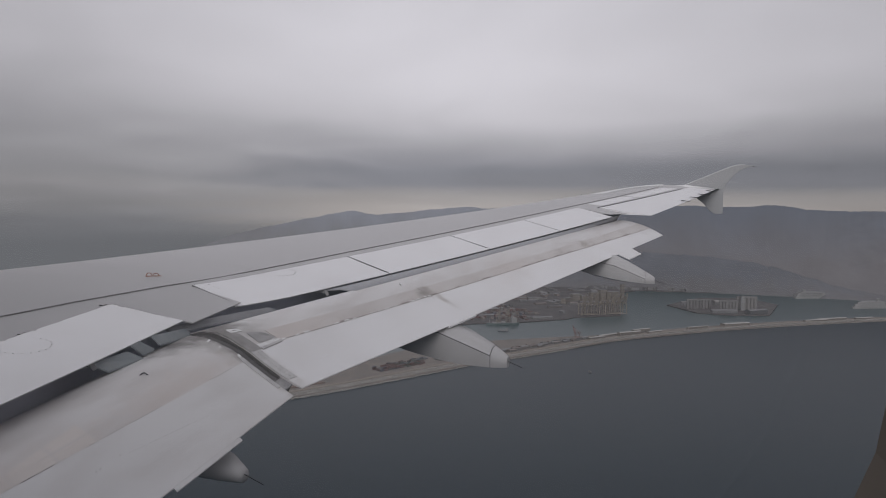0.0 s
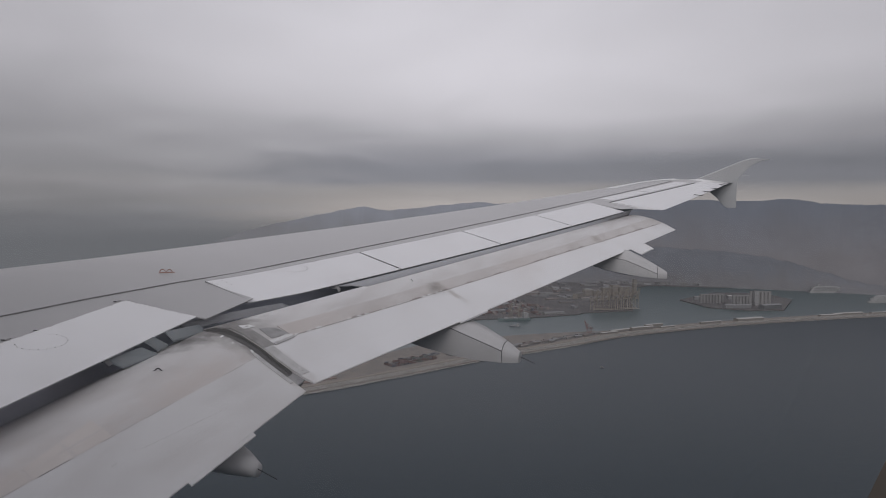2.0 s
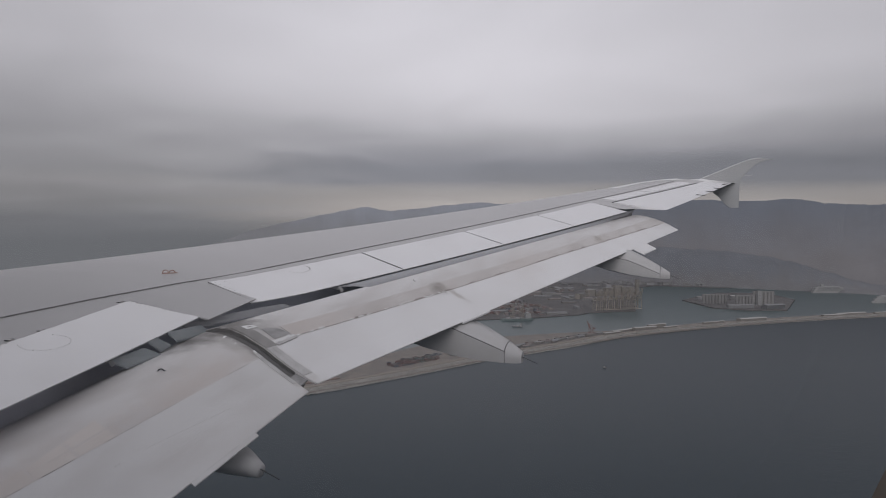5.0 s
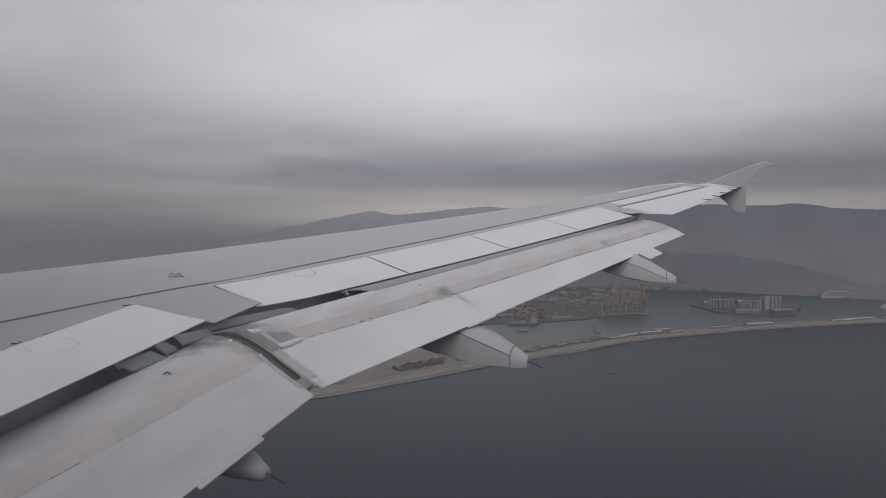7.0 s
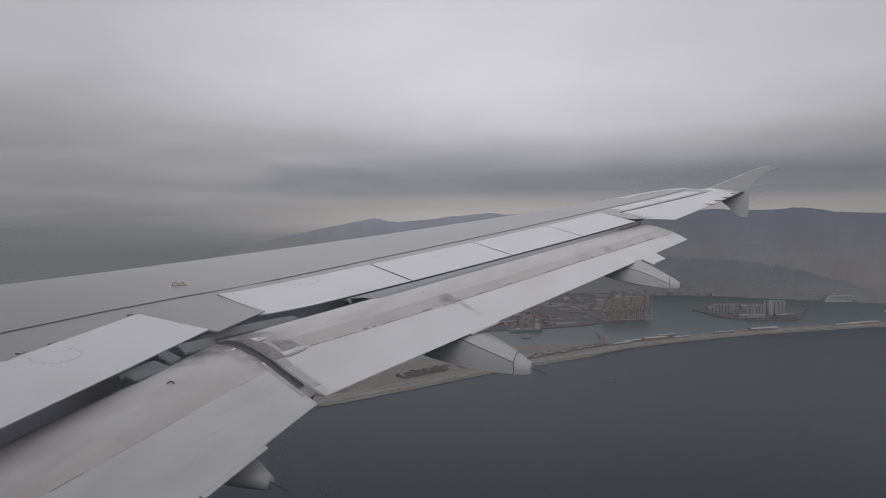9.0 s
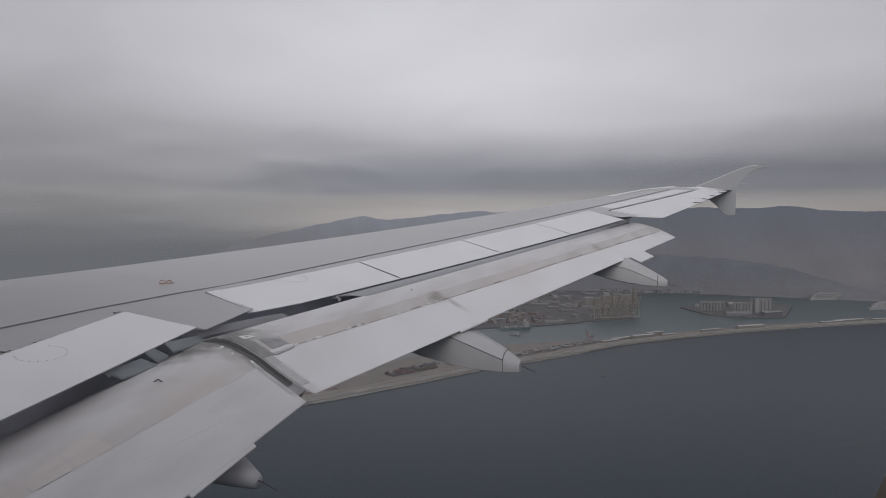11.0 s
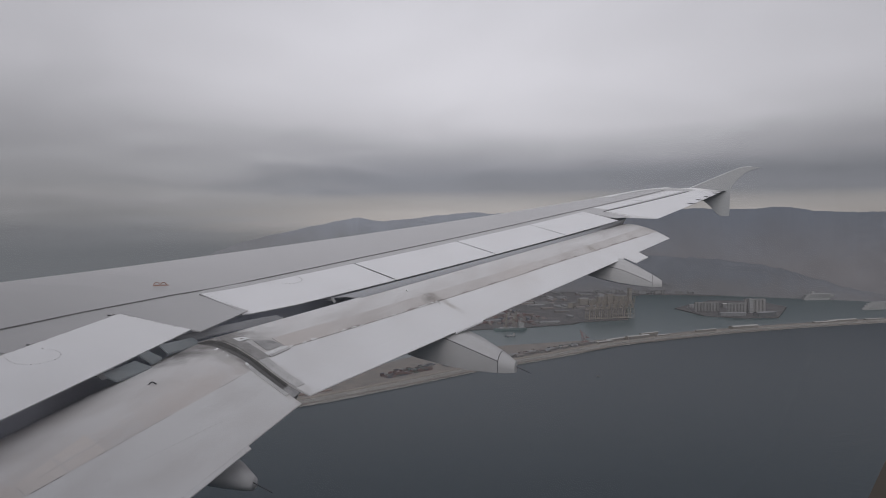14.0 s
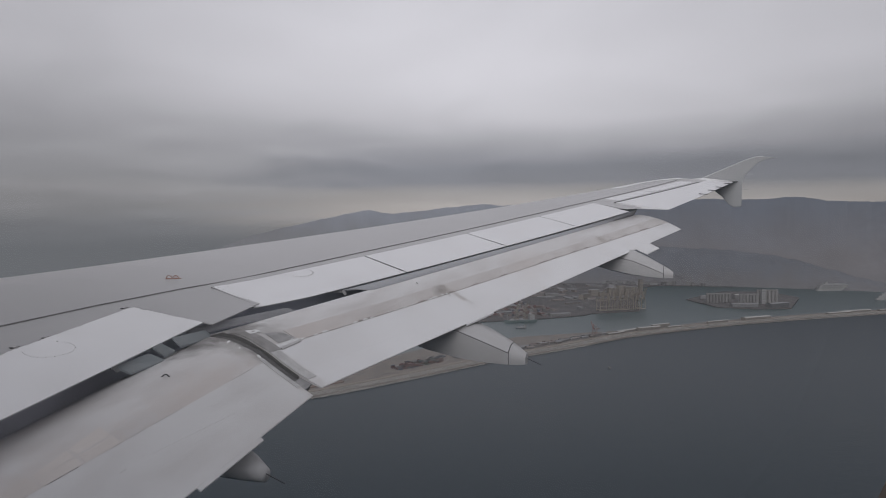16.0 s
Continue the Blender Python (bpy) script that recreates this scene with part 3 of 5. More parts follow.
# joint between the two flaps
bm = bmesh.new()
loft(bm, [[(5.410, y, z - 0.006) for y, z in FLAP_IN[1:-1]] + [(5.410, y, z - 0.03) for y, z in FLAP_IN[-2:0:-1]], [(5.419, y, z - 0.006) for y, z in FLAP_IN[1:-1]] + [(5.419, y, z - 0.03) for y, z in FLAP_IN[-2:0:-1]]])
part("flap_end_seal", bm, M_GROOVE, flap_out, "dark rubber seal on the flap end")
strip("edge_strip", flap_point, [0.0, 0.0045, 0.009], lambda t: 6.15, lambda t: 8.40, M_EDGE, flap_out, 0.004, 0.004, "riveted grey edge strip", ns=10)
strip("edge_strip", flap_point, [0.0, 0.004, 0.008, 0.012], lambda t: 3.9, lambda t: 6.12, M_NOSE, flap_out, 0.003, 0.003, "worn metallic edge strip", ns=10)
strip("edge_strip", inb_point, [0.0, 0.005, 0.0095], lambda t: 6.5, lambda t: 8.40, M_EDGE, flap_in, 0.003, 0.004, "riveted grey edge strip", ns=10)
for k in range(9):
    c0 = 6.3 + 0.24 * k
    patch("rivet", flap_point, [(0.0046, c0), (0.0056, c0), (0.0056, c0 + 0.035), (0.0046, c0 + 0.035)], M_SCUFF, flap_out, 0.008, 0.0008, n=1)
    c0 = 6.62 + 0.22 * k
    patch("rivet", inb_point, [(0.004, c0), (0.0058, c0), (0.0058, c0 + 0.03), (0.004, c0 + 0.03)], M_SCUFF, flap_in, 0.007, 0.0008, n=1)
# thin dark line painted on the flap as the raised strip's shadow
strip("edge_shadow_line", flap_point, [0.009, 0.0096], lambda t: 6.15, lambda t: 8.40, M_SCUFF, flap_out, 0.004, 0.001, "dark line painted as the edge strip's shadow", ns=8)
patch("worn_skin", flap_point, [(0.0185, 4.95), (0.031, 5.18), (0.0365, 5.76), (0.0165, 5.72)], M_WORN, flap_out, 0.003, 0.0012, "dark worn metal at the flap corner", n=4)
patch("bare_patch", flap_point, [(0.0085, 4.08), (0.0175, 4.28), (0.0185, 4.66), (0.0080, 4.58)], M_CHIP, flap_out, 0.0062, 0.001, "bright bare metal patch")
patch("patch_hole", flap_point, [(0.0120, 4.34), (0.0145, 4.38), (0.0150, 4.46), (0.0118, 4.44)], M_SCUFF, flap_out, 0.0074, 0.0006, n=1)
for k in range(15):  # flaked paint along the corner of the flap
    f = k / 14
    t, c0 = lerp(0.0095, 0.033, f) + rnd.uniform(-0.0008, 0.0008), lerp(5.80, 5.82, f) + rnd.uniform(-0.03, 0.03)
    w_, d_, tilt = rnd.uniform(0.0016, 0.0034), rnd.uniform(0.07, 0.20), rnd.uniform(-0.06, 0.06)
    patch("bare_patch", flap_point, [(t, c0), (t + w_, c0 + tilt), (t + w_ * rnd.uniform(0.7, 1.2), c0 + d_), (t - 0.0005, c0 + d_ * rnd.uniform(0.6, 1.1))], M_CHIP, flap_out, 0.0052 + 0.0002 * k, 0.0004, n=1)
patch("edge_clip", flap_point, [(0.0115, 6.08), (0.0345, 5.98), (0.0350, 6.10), (0.0120, 6.22)], M_EDGE, flap_out, 0.006, 0.006, "grey metal edge clip")
for t, c0, w_, d_ in ((0.002, 4.45, 0.010, 0.16), (0.009, 5.30, 0.006, 0.12), (-0.001, 6.22, 0.006, 0.22), (0.003, 6.30, 0.003, 0.14), (0.004, 5.0, 0.004, 0.06)):
    patch("bare_patch", inb_point, [(t, c0), (t + w_, c0 + 0.03), (t + w_, c0 + d_), (t, c0 + d_ - 0.03)], M_CHIP, flap_in, 0.002, 0.001, "bright bare metal patch", n=1)
JOINT = INB[1:9] + [(lerp(INB[8][0], INB[9][0], 0.55), lerp(INB[8][1], INB[9][1], 0.55))]
bm = bmesh.new()
slab(bm, [[(x, y, z - (0.004, 0.016, 0.030, 0.012, 0.002)[k]) for k, x in enumerate((5.338, 5.352, 5.372, 5.395, 5.412))] for y, z in JOINT], lambda i, j: 0.008)
part("flap_joint_seal", bm, M_GROOVE, flap_in, "dark rubber seal between the flaps", smooth=True)
bm = bmesh.new()
for (ya, za), (yb, zb) in zip(JOINT[1:], JOINT[2:]):
    beam(bm, (5.374, ya, za - 0.016), (5.374, yb, zb - 0.020), 0.006)
part("joint_rail", bm, M_RAIL, flap_in, "dark rail in the flap joint")
bm = bmesh.new()
slab(bm, [[(5.335, y, z - 0.010) for y, z in JOINT[-2:]], [(5.43, y - 0.01, z - 0.012) for y, z in FLAP_IN[8:9] + [(-6.13, .096)]]], lambda i, j: 0.008)
part("joint_plate", bm, M_WORN, flap_in, "worn grey plate closing the flap joint")

# tabs on the trailing edges
for xa, xb, d_ in ((4.30, 4.80, 0.020), (2.2, 4.10, 0.012)):
    ta, tb = (5.34 - xa) / 3.24, (5.34 - xb) / 3.24
    bm = bmesh.new()
    slab(bm, [[inb_point(t, 8.95, 0.003) for t in (ta, tb)], [(p[0], p[1] - d_, p[2] - d_ * 0.5) for p in (inb_point(ta, 9), inb_point(tb, 9))]], lambda i, j: 0.006)
    part("flap_tab", bm, M_FLAPIN, flap_in, "off-white tab on the flap edge")
bm = bmesh.new()
slab(bm, [[flap_point(t, 8.95, 0.004) for t in (0.737, 0.805)], [(p[0] - 0.02, p[1] - 0.14, p[2] - 0.065) for p in (flap_point(0.74, 8.95), flap_point(0.803, 8.95))]], lambda i, j: 0.012)
part("flap_tab", bm, M_FLAPREAR, flap_out, "off-white tab on the flap edge")
bm = bmesh.new()
slab(bm, [[flap_point(t, 8.95, 0.004) for t in (0.212, 0.268)], [(p[0], p[1] - 0.016, p[2] - 0.006) for p in (flap_point(0.212, 8.95), flap_point(0.268, 8.95))]], lambda i, j: 0.012)
part("flap_tab", bm, M_FLAPREAR, flap_out)
# plates seen in the slot ahead of the flaps
for quad in ([(4.60, -5.41, 0.318), (4.84, -5.42, 0.342), (4.966, -5.47, 0.270), (4.70, -5.47, 0.249)],
             [(4.872, -5.42, 0.372), (4.936, -5.42, 0.386), (5.055, -5.46, 0.306), (4.967, -5.46, 0.288)],
             [(5.051, -5.40, 0.397), (5.40, -5.36, 0.385), (5.46, -5.40, 0.315), (5.108, -5.44, 0.318)]):
    bm = bmesh.new()
    a_, b_, c_, d_ = [Vector(p) for p in quad]
    slab(bm, [[a_, b_], [a_.lerp(d_, 0.72), b_.lerp(c_, 0.72)]], lambda i, j: 0.012)
    part("slot_plate", bm, M_BLUEGREY, plane, "blue grey plate in the flap slot")
bm = bmesh.new()
slab(bm, [[(5.30, -5.27, 0.400), (5.70, -5.385, 0.425), (5.95, -5.465, 0.440), (6.116, -5.523, 0.446)], [(5.36, -5.30, 0.362), (5.75, -5.40, 0.384), (6.0, -5.48, 0.400), (6.19, -5.549, 0.417)]], lambda i, j: 0.012)
part("slot_plate", bm, M_VANE, plane, "pale blue grey blade in the flap slot")
for x, y, z in ((4.60, -5.40, 0.315), (6.80, -5.62, 0.50), (8.15, -6.10, 0.66)):
    bm = bmesh.new()
    beam(bm, (x, y + 0.30, z + 0.02), (x, y, z), 0.02, 0.03)
    beam(bm, (x, y, z + 0.012), (x + 0.02, y - 0.02, z - 0.03), 0.015, 0.025)
    part("hinge_bracket", bm, M_METAL, plane, "pale metal hinge bracket in the slot")



def slot_vane(t0, t1, drop, mat, label):
    """A curved plate that closes the slot between the spoilers and the flap nose, drop metres under the spoiler edge."""
    front, back = [], []
    for i in range(25):
        t = lerp(t0, t1, i / 24)
        p = Vector(flap_point(t, 3.3, 0.003))
        ca = 0.534 + 0.0069 * (p.x - 6.12)
        y = HY(p.x + 0.322 * ca) - 0.947 * ca
        front.append((p.x, y + 0.03, skin_z(p.x, y) - 0.028 - drop))
        back.append(tuple(p))
    bm = bmesh.new()
    slab(bm, [front, [tuple(Vector(a).lerp(Vector(b), 0.5) + Vector((0, 0, 0.012))) for a, b in zip(front, back)], back], lambda i, j: 0.012)
    part("slot_vane", bm, mat, plane, label, smooth=True)


slot_vane(0.19, 0.99, 0.020, M_VANE, "blue grey slot vane along the flap nose")

# rivets and tie-down rings
M_RIVET = M_FADED


def rivet_on(x, y, lift=0.012, r=0.0048, parent=None):
    bm = bmesh.new()
    bmesh.ops.create_cone(bm, cap_ends=True, segments=8, radius1=r, radius2=r * 0.8, depth=0.004, matrix=Matrix.Translation(on_skin(x, y, lift)))
    return part("rivet", bm, M_RIVET, parent)


spoilers = [o for o in plane.children if o.name.startswith("spoiler")]
inb_sp = next(o for o in plane.children if o.name.startswith("inboard_spoiler"))
for k in range(14):
    a = radians(32 - 244 * k / 13)
    rivet_on(4.53 + 0.125 * math.cos(a), -5.03 + 0.125 * math.sin(a), 0.022, 0.0042, parent=inb_sp)
for k in range(11):
    a = math.pi * k / 10
    rivet_on(6.88 + 0.115 * math.cos(a), -5.17 - 0.105 * math.sin(a), 0.008, 0.006, parent=spoilers[0])
    if k % 2:
        rivet_on(8.45 + 0.1 * math.cos(a), -5.72 - 0.09 * math.sin(a), 0.008, 0.005, parent=spoilers[1])


def edge_wear(a, b, inward, count, lift, parent, seed):
    """Flecks of worn paint along the front edge of a panel, between two plan points."""
    pick = random.Random(seed)
    a, b, inward = Vector(a), Vector(b), Vector(inward).normalized()
    along_ = (b - a).normalized()
    for _ in range(count):
        p = a.lerp(b, pick.random()) + inward * 0.002
        w_, d_ = pick.uniform(0.008, 0.040), pick.uniform(0.004, 0.012)
        q = [p, p + along_ * w_, p + along_ * w_ * pick.uniform(0.5, 0.9) + inward * d_, p + along_ * w_ * pick.uniform(0.1, 0.4) + inward * d_ * pick.uniform(0.6, 1)]
        plate("worn_fleck", q, M_SKIN, parent, thick=0.0008, edge=0.0008, lift=lift, nu=2, nv=1)


for k in range(3):
    xa = 6.121 + 1.594 * k + 0.02
    edge_wear((xa, HY(xa)), (xa + 1.5, HY(xa + 1.5)), N, 12 - 3 * k, 0.0096, spoilers[k], 30 + k)
edge_wear((4.2, -4.884), (5.39, -4.761), (0, -1), 14, 0.0096, inb_sp, 40)
edge_wear((5.395, -4.77), (5.395, -5.30), (-1, 0), 8, 0.0096, inb_sp, 41)
for k in range(7):
    p = Vector((6.135, HY(6.135))) + N * (0.05 + 0.065 * k)
    rivet_on(p.x + 0.025, p.y, 0.006, 0.005, parent=spoilers[0])
    if k < 3:
        rivet_on(p.x + 0.10, p.y - 0.03, 0.007, 0.005, parent=spoilers[0])


def tie_ring(name, p, r, wire, mat, turn, label, parent=plane, high=0.6, feet=0.0):
    """A wire loop that stands up in an arch."""
    bm = bmesh.new()
    pts = [Vector((r * math.cos(a), 0, r * high * math.sin(a))) for a in [math.pi * i / 8 for i in range(9)]]
    m = Matrix.Translation(p) @ pose(0, 0, 0, 0, 0, turn)
    if feet:
        pts = [pts[0] + Vector((feet, 0, 0))] + pts + [pts[-1] - Vector((feet, 0, 0))]
    for a, b in zip(pts, pts[1:]):
        beam(bm, m @ a, m @ b, wire)
    return part(name, bm, mat, parent, label)


hp = Matrix.Translation(on_skin(6.195, -4.395)) @ pose(0, 0, 0, 0, 0, -48)
bm = bmesh.new()
box(bm, -0.052, -0.014, -0.005, 0.066, 0.014, 0.005, hp)
base = part("tie_down_plate", bm, M_ORANGE, plane, "orange tie-down plate with two rings")
tie_ring("ring", hp @ Vector((-0.026, 0, 0.0)), 0.022, 0.007, M_ORANGE, -48, "orange loop", base, 1.25)
tie_ring("ring", hp @ Vector((0.024, 0, 0.0)), 0.022, 0.007, M_ORANGE, -40, "orange loop", base, 1.1)
for x, y in ((5.365, -4.722), (4.69, -4.815), (4.49, -4.815)):  # hinge fittings ahead of the inboard spoiler
    hp = Matrix.Translation(on_skin(x, y)) @ pose(0, 0, 0, 0, 0, 8)
    bm = bmesh.new()
    box(bm, -0.017, -0.012, 0.0, 0.017, 0.012, 0.004, hp)
    fitting = part("hinge_fitting", bm, M_FADED, plane, "pale hinge fitting with dark lugs")
    for sx in (-0.0215, 0.0215):
        bm = bmesh.new()
        box(bm, sx - 0.003, -0.012, 0.0, sx + 0.003, 0.012, 0.005, hp)
        part("lug", bm, M_RAIL, fitting, "dark lug")
tie_ring("lashing_ring", inb_point(0.18, 4.6), 0.0145, 0.006, M_RAIL, -50, "small dark lashing ring", flap_in, 0.8, feet=0.009)
tie_ring("lashing_ring", flap_point(0.242, 4.5), 0.02, 0.008, M_CHIP, 40, "small bright lashing ring", flap_out)

# pale panels ahead of the aileron
plate("outer_panel", [(13.0, -7.10), (14.25, -7.58), (14.27, -7.82), (12.98, -7.33)], M_WHITE, plane, lift=0.004, thick=0.003, edge=0.003, label="white access panel ahead of the aileron", nv=2)
plate("outer_panel", [(14.32, -7.61), (15.95, -8.25), (16.05, -8.53), (14.33, -7.85)], M_WHITE, plane, lift=0.004, thick=0.003, edge=0.003, label="white access panel ahead of the aileron", nv=2)
ribbon("aileron_joint", [(12.74, -7.295), (16.10, -8.632)], 0.02, M_SEAL, plane, 0.004, 0.004, "dark aileron hinge joint")
ribbon("spoiler_joint", [(6.15, -4.835), (12.45, -6.98)], 0.012, M_SKINDARK, plane, 0.004, 0.003, "grey spoiler hinge joint")

# ---- flap track fairings ----
FAIRING = [(-7.12, .052, -.082, -.024, .000), (-7.07, .080, -.084, -.008, .034), (-7.0, .125, -.080, .026, .076), (-6.8, .185, -.068, .118, .178), (-6.6, .215, -.043, .200, .258),
           (-6.35, .23, .010, .252, .292), (-6.05, .22, .100, .270, .30), (-5.7, .19, .15, .26, .29), (-5.35, .12, .21, .27, .29), (-5.15, .05, .25, .28, .29)]


def round_ring(row, m):
    y, w, zb, zs, zt = row
    zm, d = (zb + zt) / 2, (zt - zb) / 2
    return [m @ Vector((w * math.cos(2 * math.pi * k / 16), y, zm + d * math.sin(2 * math.pi * k / 16))) for k in range(16)]


def fairing_ring(row, m):
    y, w, zb, zs, zt = row
    mid = lerp(zb, zs, 0.45)
    pts = [(-w, zs), (-.55 * w, lerp(zs, zt, .75)), (-.1 * w, zt), (.6 * w, zt), (.95 * w, lerp(zs, zt, .5)), (w, zs), (1.01 * w, mid), (.97 * w, lerp(zb, mid, .22)), (.6 * w, zb + .004), (0, zb), (-.6 * w, zb + .004),
           (-.97 * w, lerp(zb, mid, .22)), (-1.01 * w, mid)]
    return [m @ Vector((x, y, z)) for x, z in pts]


def fairing(m, label, lines=True, flat=0.0, seam=0.0):
    bm = bmesh.new()
    FAIR = [(y, w, zb, zs - seam * min(1, max(0, (y + 7.06) / 0.06)), zt - flat * min(1, max(0, (y + 6.9) / 0.4))) for y, w, zb, zs, zt in FAIRING]
    if not lines:
        loft(bm, [round_ring((r[0], r[1] * 0.9, r[2], r[3], r[4] * 0.85), m) for r in FAIR])
        body = part("flap_track_fairing", bm, M_FAIRING, plane, label, smooth=True)
        bm = bmesh.new()
        beam(bm, m @ Vector((0.0, -7.11, -0.03)), m @ Vector((0.015, -7.24, -0.085)), 0.004)
        part("static_wick", bm, M_SEAL, body, "thin dark static wick")
        return body
    loft(bm, [fairing_ring(r, m) for r in FAIR[2:]])
    body = part("flap_track_fairing", bm, M_FAIRING, plane, label, smooth=True)
    body.modifiers.new("edges", "EDGE_SPLIT").split_angle = radians(38)
    bm = bmesh.new()
    loft(bm, [fairing_ring(r, m) for r in FAIR[:3]])
    tail = part("tail_cone", bm, M_FAIRING, body, "", smooth=True)
    tail.modifiers.new("edges", "EDGE_SPLIT").split_angle = radians(45)
    bm = bmesh.new()
    for a, b in zip(FAIR[2:6], FAIR[3:7]):
        beam(bm, m @ Vector((-a[1] - 0.001, a[0], a[3])), m @ Vector((-b[1] - 0.001, b[0], b[3])), 0.0042)
    part("joint_line", bm, M_SEAL, body, "dark joint line")
    ring = fairing_ring(FAIR[2], m)
    bm = bmesh.new()
    for i in (0, 1, 2, 3):
        beam(bm, ring[i], ring[i + 1], 0.005)
    part("joint_line", bm, M_SEAL, body, "dark joint line")
    bm = bmesh.new()
    for i in (9, 10, 11, 12):
        beam(bm, ring[i], ring[(i + 1) % 13], 0.004)
    part("joint_line", bm, M_SEAL, body)
    bm = bmesh.new()
    beam(bm, m @ Vector((0.0, -7.11, -0.03)), m @ Vector((0.015, -7.24, -0.085)), 0.005)
    part("static_wick", bm, M_SEAL, body, "thin dark static wick")
    return body


fairing(pose(7.10, 0, 0), "grey canoe shaped flap track fairing with a jointed tail")
fairing(Matrix.Translation((10.66, -8.20, 0.38)) @ Matrix.Diagonal((0.95, 0.95, 0.95, 1)) @ Matrix.Translation((0, 7.12, 0.03)), "grey canoe shaped flap track fairing with a jointed tail", flat=-0.04, seam=0.04)
fairing(Matrix.Translation((4.78, -6.235, -0.235)) @ Matrix.Diagonal((0.9, 0.9, 0.9, 1)) @ Matrix.Translation((0, 7.12, 0.03)), "grey canoe shaped flap track fairing", lines=False)

# ---- wing tip fence and wicks ----
FENCE = [(-8.60, 1.875), (-8.70, 1.912), (-9.10, 2.078), (-9.40, 2.205), (-9.60, 2.283), (-9.72, 2.312), (-9.85, 2.318), (-9.98, 2.302), (-10.09, 2.284), (-9.97, 2.272), (-9.87, 2.246), (-9.75, 2.190), (-9.66, 2.110), (-9.57, 2.010), (-9.50, 1.92), (-9.465, 1.80),
         (-9.455, 1.305), (-9.295, 1.300), (-9.20, 1.37), (-9.09, 1.51), (-8.95, 1.63), (-8.75, 1.74), (-8.60, 1.80)]
bm = bmesh.new()
prism(bm, FENCE, -0.022, 0.022)
bmesh.ops.transform(bm, matrix=Matrix(((0, 0, 1, 16.93), (1, 0, 0, 0), (0, 1, 0, 0), (0, 0, 0, 1))), verts=bm.verts[:])
fence = part("wing_tip_fence", bm, M_FENCE, plane, "grey swept wing tip fence")
fence.modifiers.new("rim", "BEVEL").width = 0.004
bm = bmesh.new()
loft(bm, [[(16.48, -8.05, 1.86), (16.48, -8.6, 1.885), (16.48, -9.22, 1.80), (16.48, -8.6, 1.72)], [(16.75, -8.42, 1.885), (16.75, -8.75, 1.90), (16.75, -9.33, 1.82), (16.75, -8.75, 1.76)], [(16.93, -8.62, 1.88), (16.93, -8.8, 1.90), (16.93, -9.40, 1.82), (16.93, -8.8, 1.79)]])
part("tip_shroud", bm, M_WHITE, plane, "white rounded wing tip", smooth=True)
for x in (14.55, 15.1, 15.6, 16.2):
    ya, yb = y_te(x) - 0.02, y_te(x) - 0.17
    beampart("static_wick", (x, ya, skin_z(x, ya) + 0.016), (x + 0.02, yb, skin_z(x, y_te(x)) - 0.004), 0.011, M_SEAL, aileron, "thin dark static wick")
for y, z in ((-9.56, 1.965), (-9.47, 1.655)):
    beampart("static_wick", (16.93, y + 0.05, z), (16.93, y - 0.13, z), 0.009, M_FAIRING, fence, "thin dark static wick")

# ---- fuselage side with the cabin window ----
R_OUT, ZC = 1.975, 0.75
wy0, wy1, wz0, wz1 = EYE[1] - 0.10, EYE[1] + 0.24, EYE[2] - 0.14, EYE[2] + 0.30


def hull_point(a, y):
    return (R_OUT * math.cos(a), y, ZC + R_OUT * math.sin(a))


a0, a1 = math.asin((wz0 - ZC) / R_OUT), math.asin((wz1 - ZC) / R_OUT)
angles = [a0, lerp(a0, a1, 0.33), lerp(a0, a1, 0.66), a1] + [a1 + (2 * math.pi - a1 + a0) * k / 40 for k in range(1, 40)]
ys = [-19, -16, -12, -9.2, wy0, lerp(wy0, wy1, 0.5), wy1, -7.4, -5, -2, 2, 6, 9]
bm = bmesh.new()
grid = [[bm.verts.new(hull_point(a, y)) for a in angles] for y in ys]
for i in range(len(ys) - 1):
    for j in range(len(angles)):
        if ys[i] >= wy0 - 1e-6 and ys[i + 1] <= wy1 + 1e-6 and j < 3:
            continue
        k = (j + 1) % len(angles)
        bm.faces.new((grid[i][j], grid[i][k], grid[i + 1][k], grid[i + 1][j]))
bm.faces.new(grid[0])
bm.faces.new(grid[-1][::-1])
hull = part("fuselage", bm, M_HULL, plane, "white painted fuselage", smooth=True)
sol = hull.modifiers.new("shell", "SOLIDIFY")
sol.thickness, sol.offset = 0.02, -1
hull.modifiers.new("edges", "EDGE_SPLIT").split_angle = radians(40)

# window surround: a rounded opening, the eye close to its lower rear corner
oy0, oy1, oz0, oz1, rc = EYE[1] - WIN[0], EYE[1] + 0.215, EYE[2] - WIN[1], EYE[2] + 0.26, WIN[2]
inner_ring = []
for cy, cz, q in ((oy1 - rc, oz1 - rc, 0), (oy0 + rc, oz1 - rc, 1), (oy0 + rc, oz0 + rc, 2), (oy1 - rc, oz0 + rc, 3)):
    for i in range(9):
        a = math.pi / 2 * (q + i / 8)
        inner_ring.append((cy + rc * math.cos(a), cz + rc * math.sin(a)))
cyy, czz = (oy0 + oy1) / 2, (oz0 + oz1) / 2
outer_ring = [(cyy + (y - cyy) * 1.9, czz + (z - czz) * 1.7) for y, z in inner_ring]


def side_x(z, d):
    return math.sqrt(R_OUT ** 2 - (z - ZC) ** 2) - d


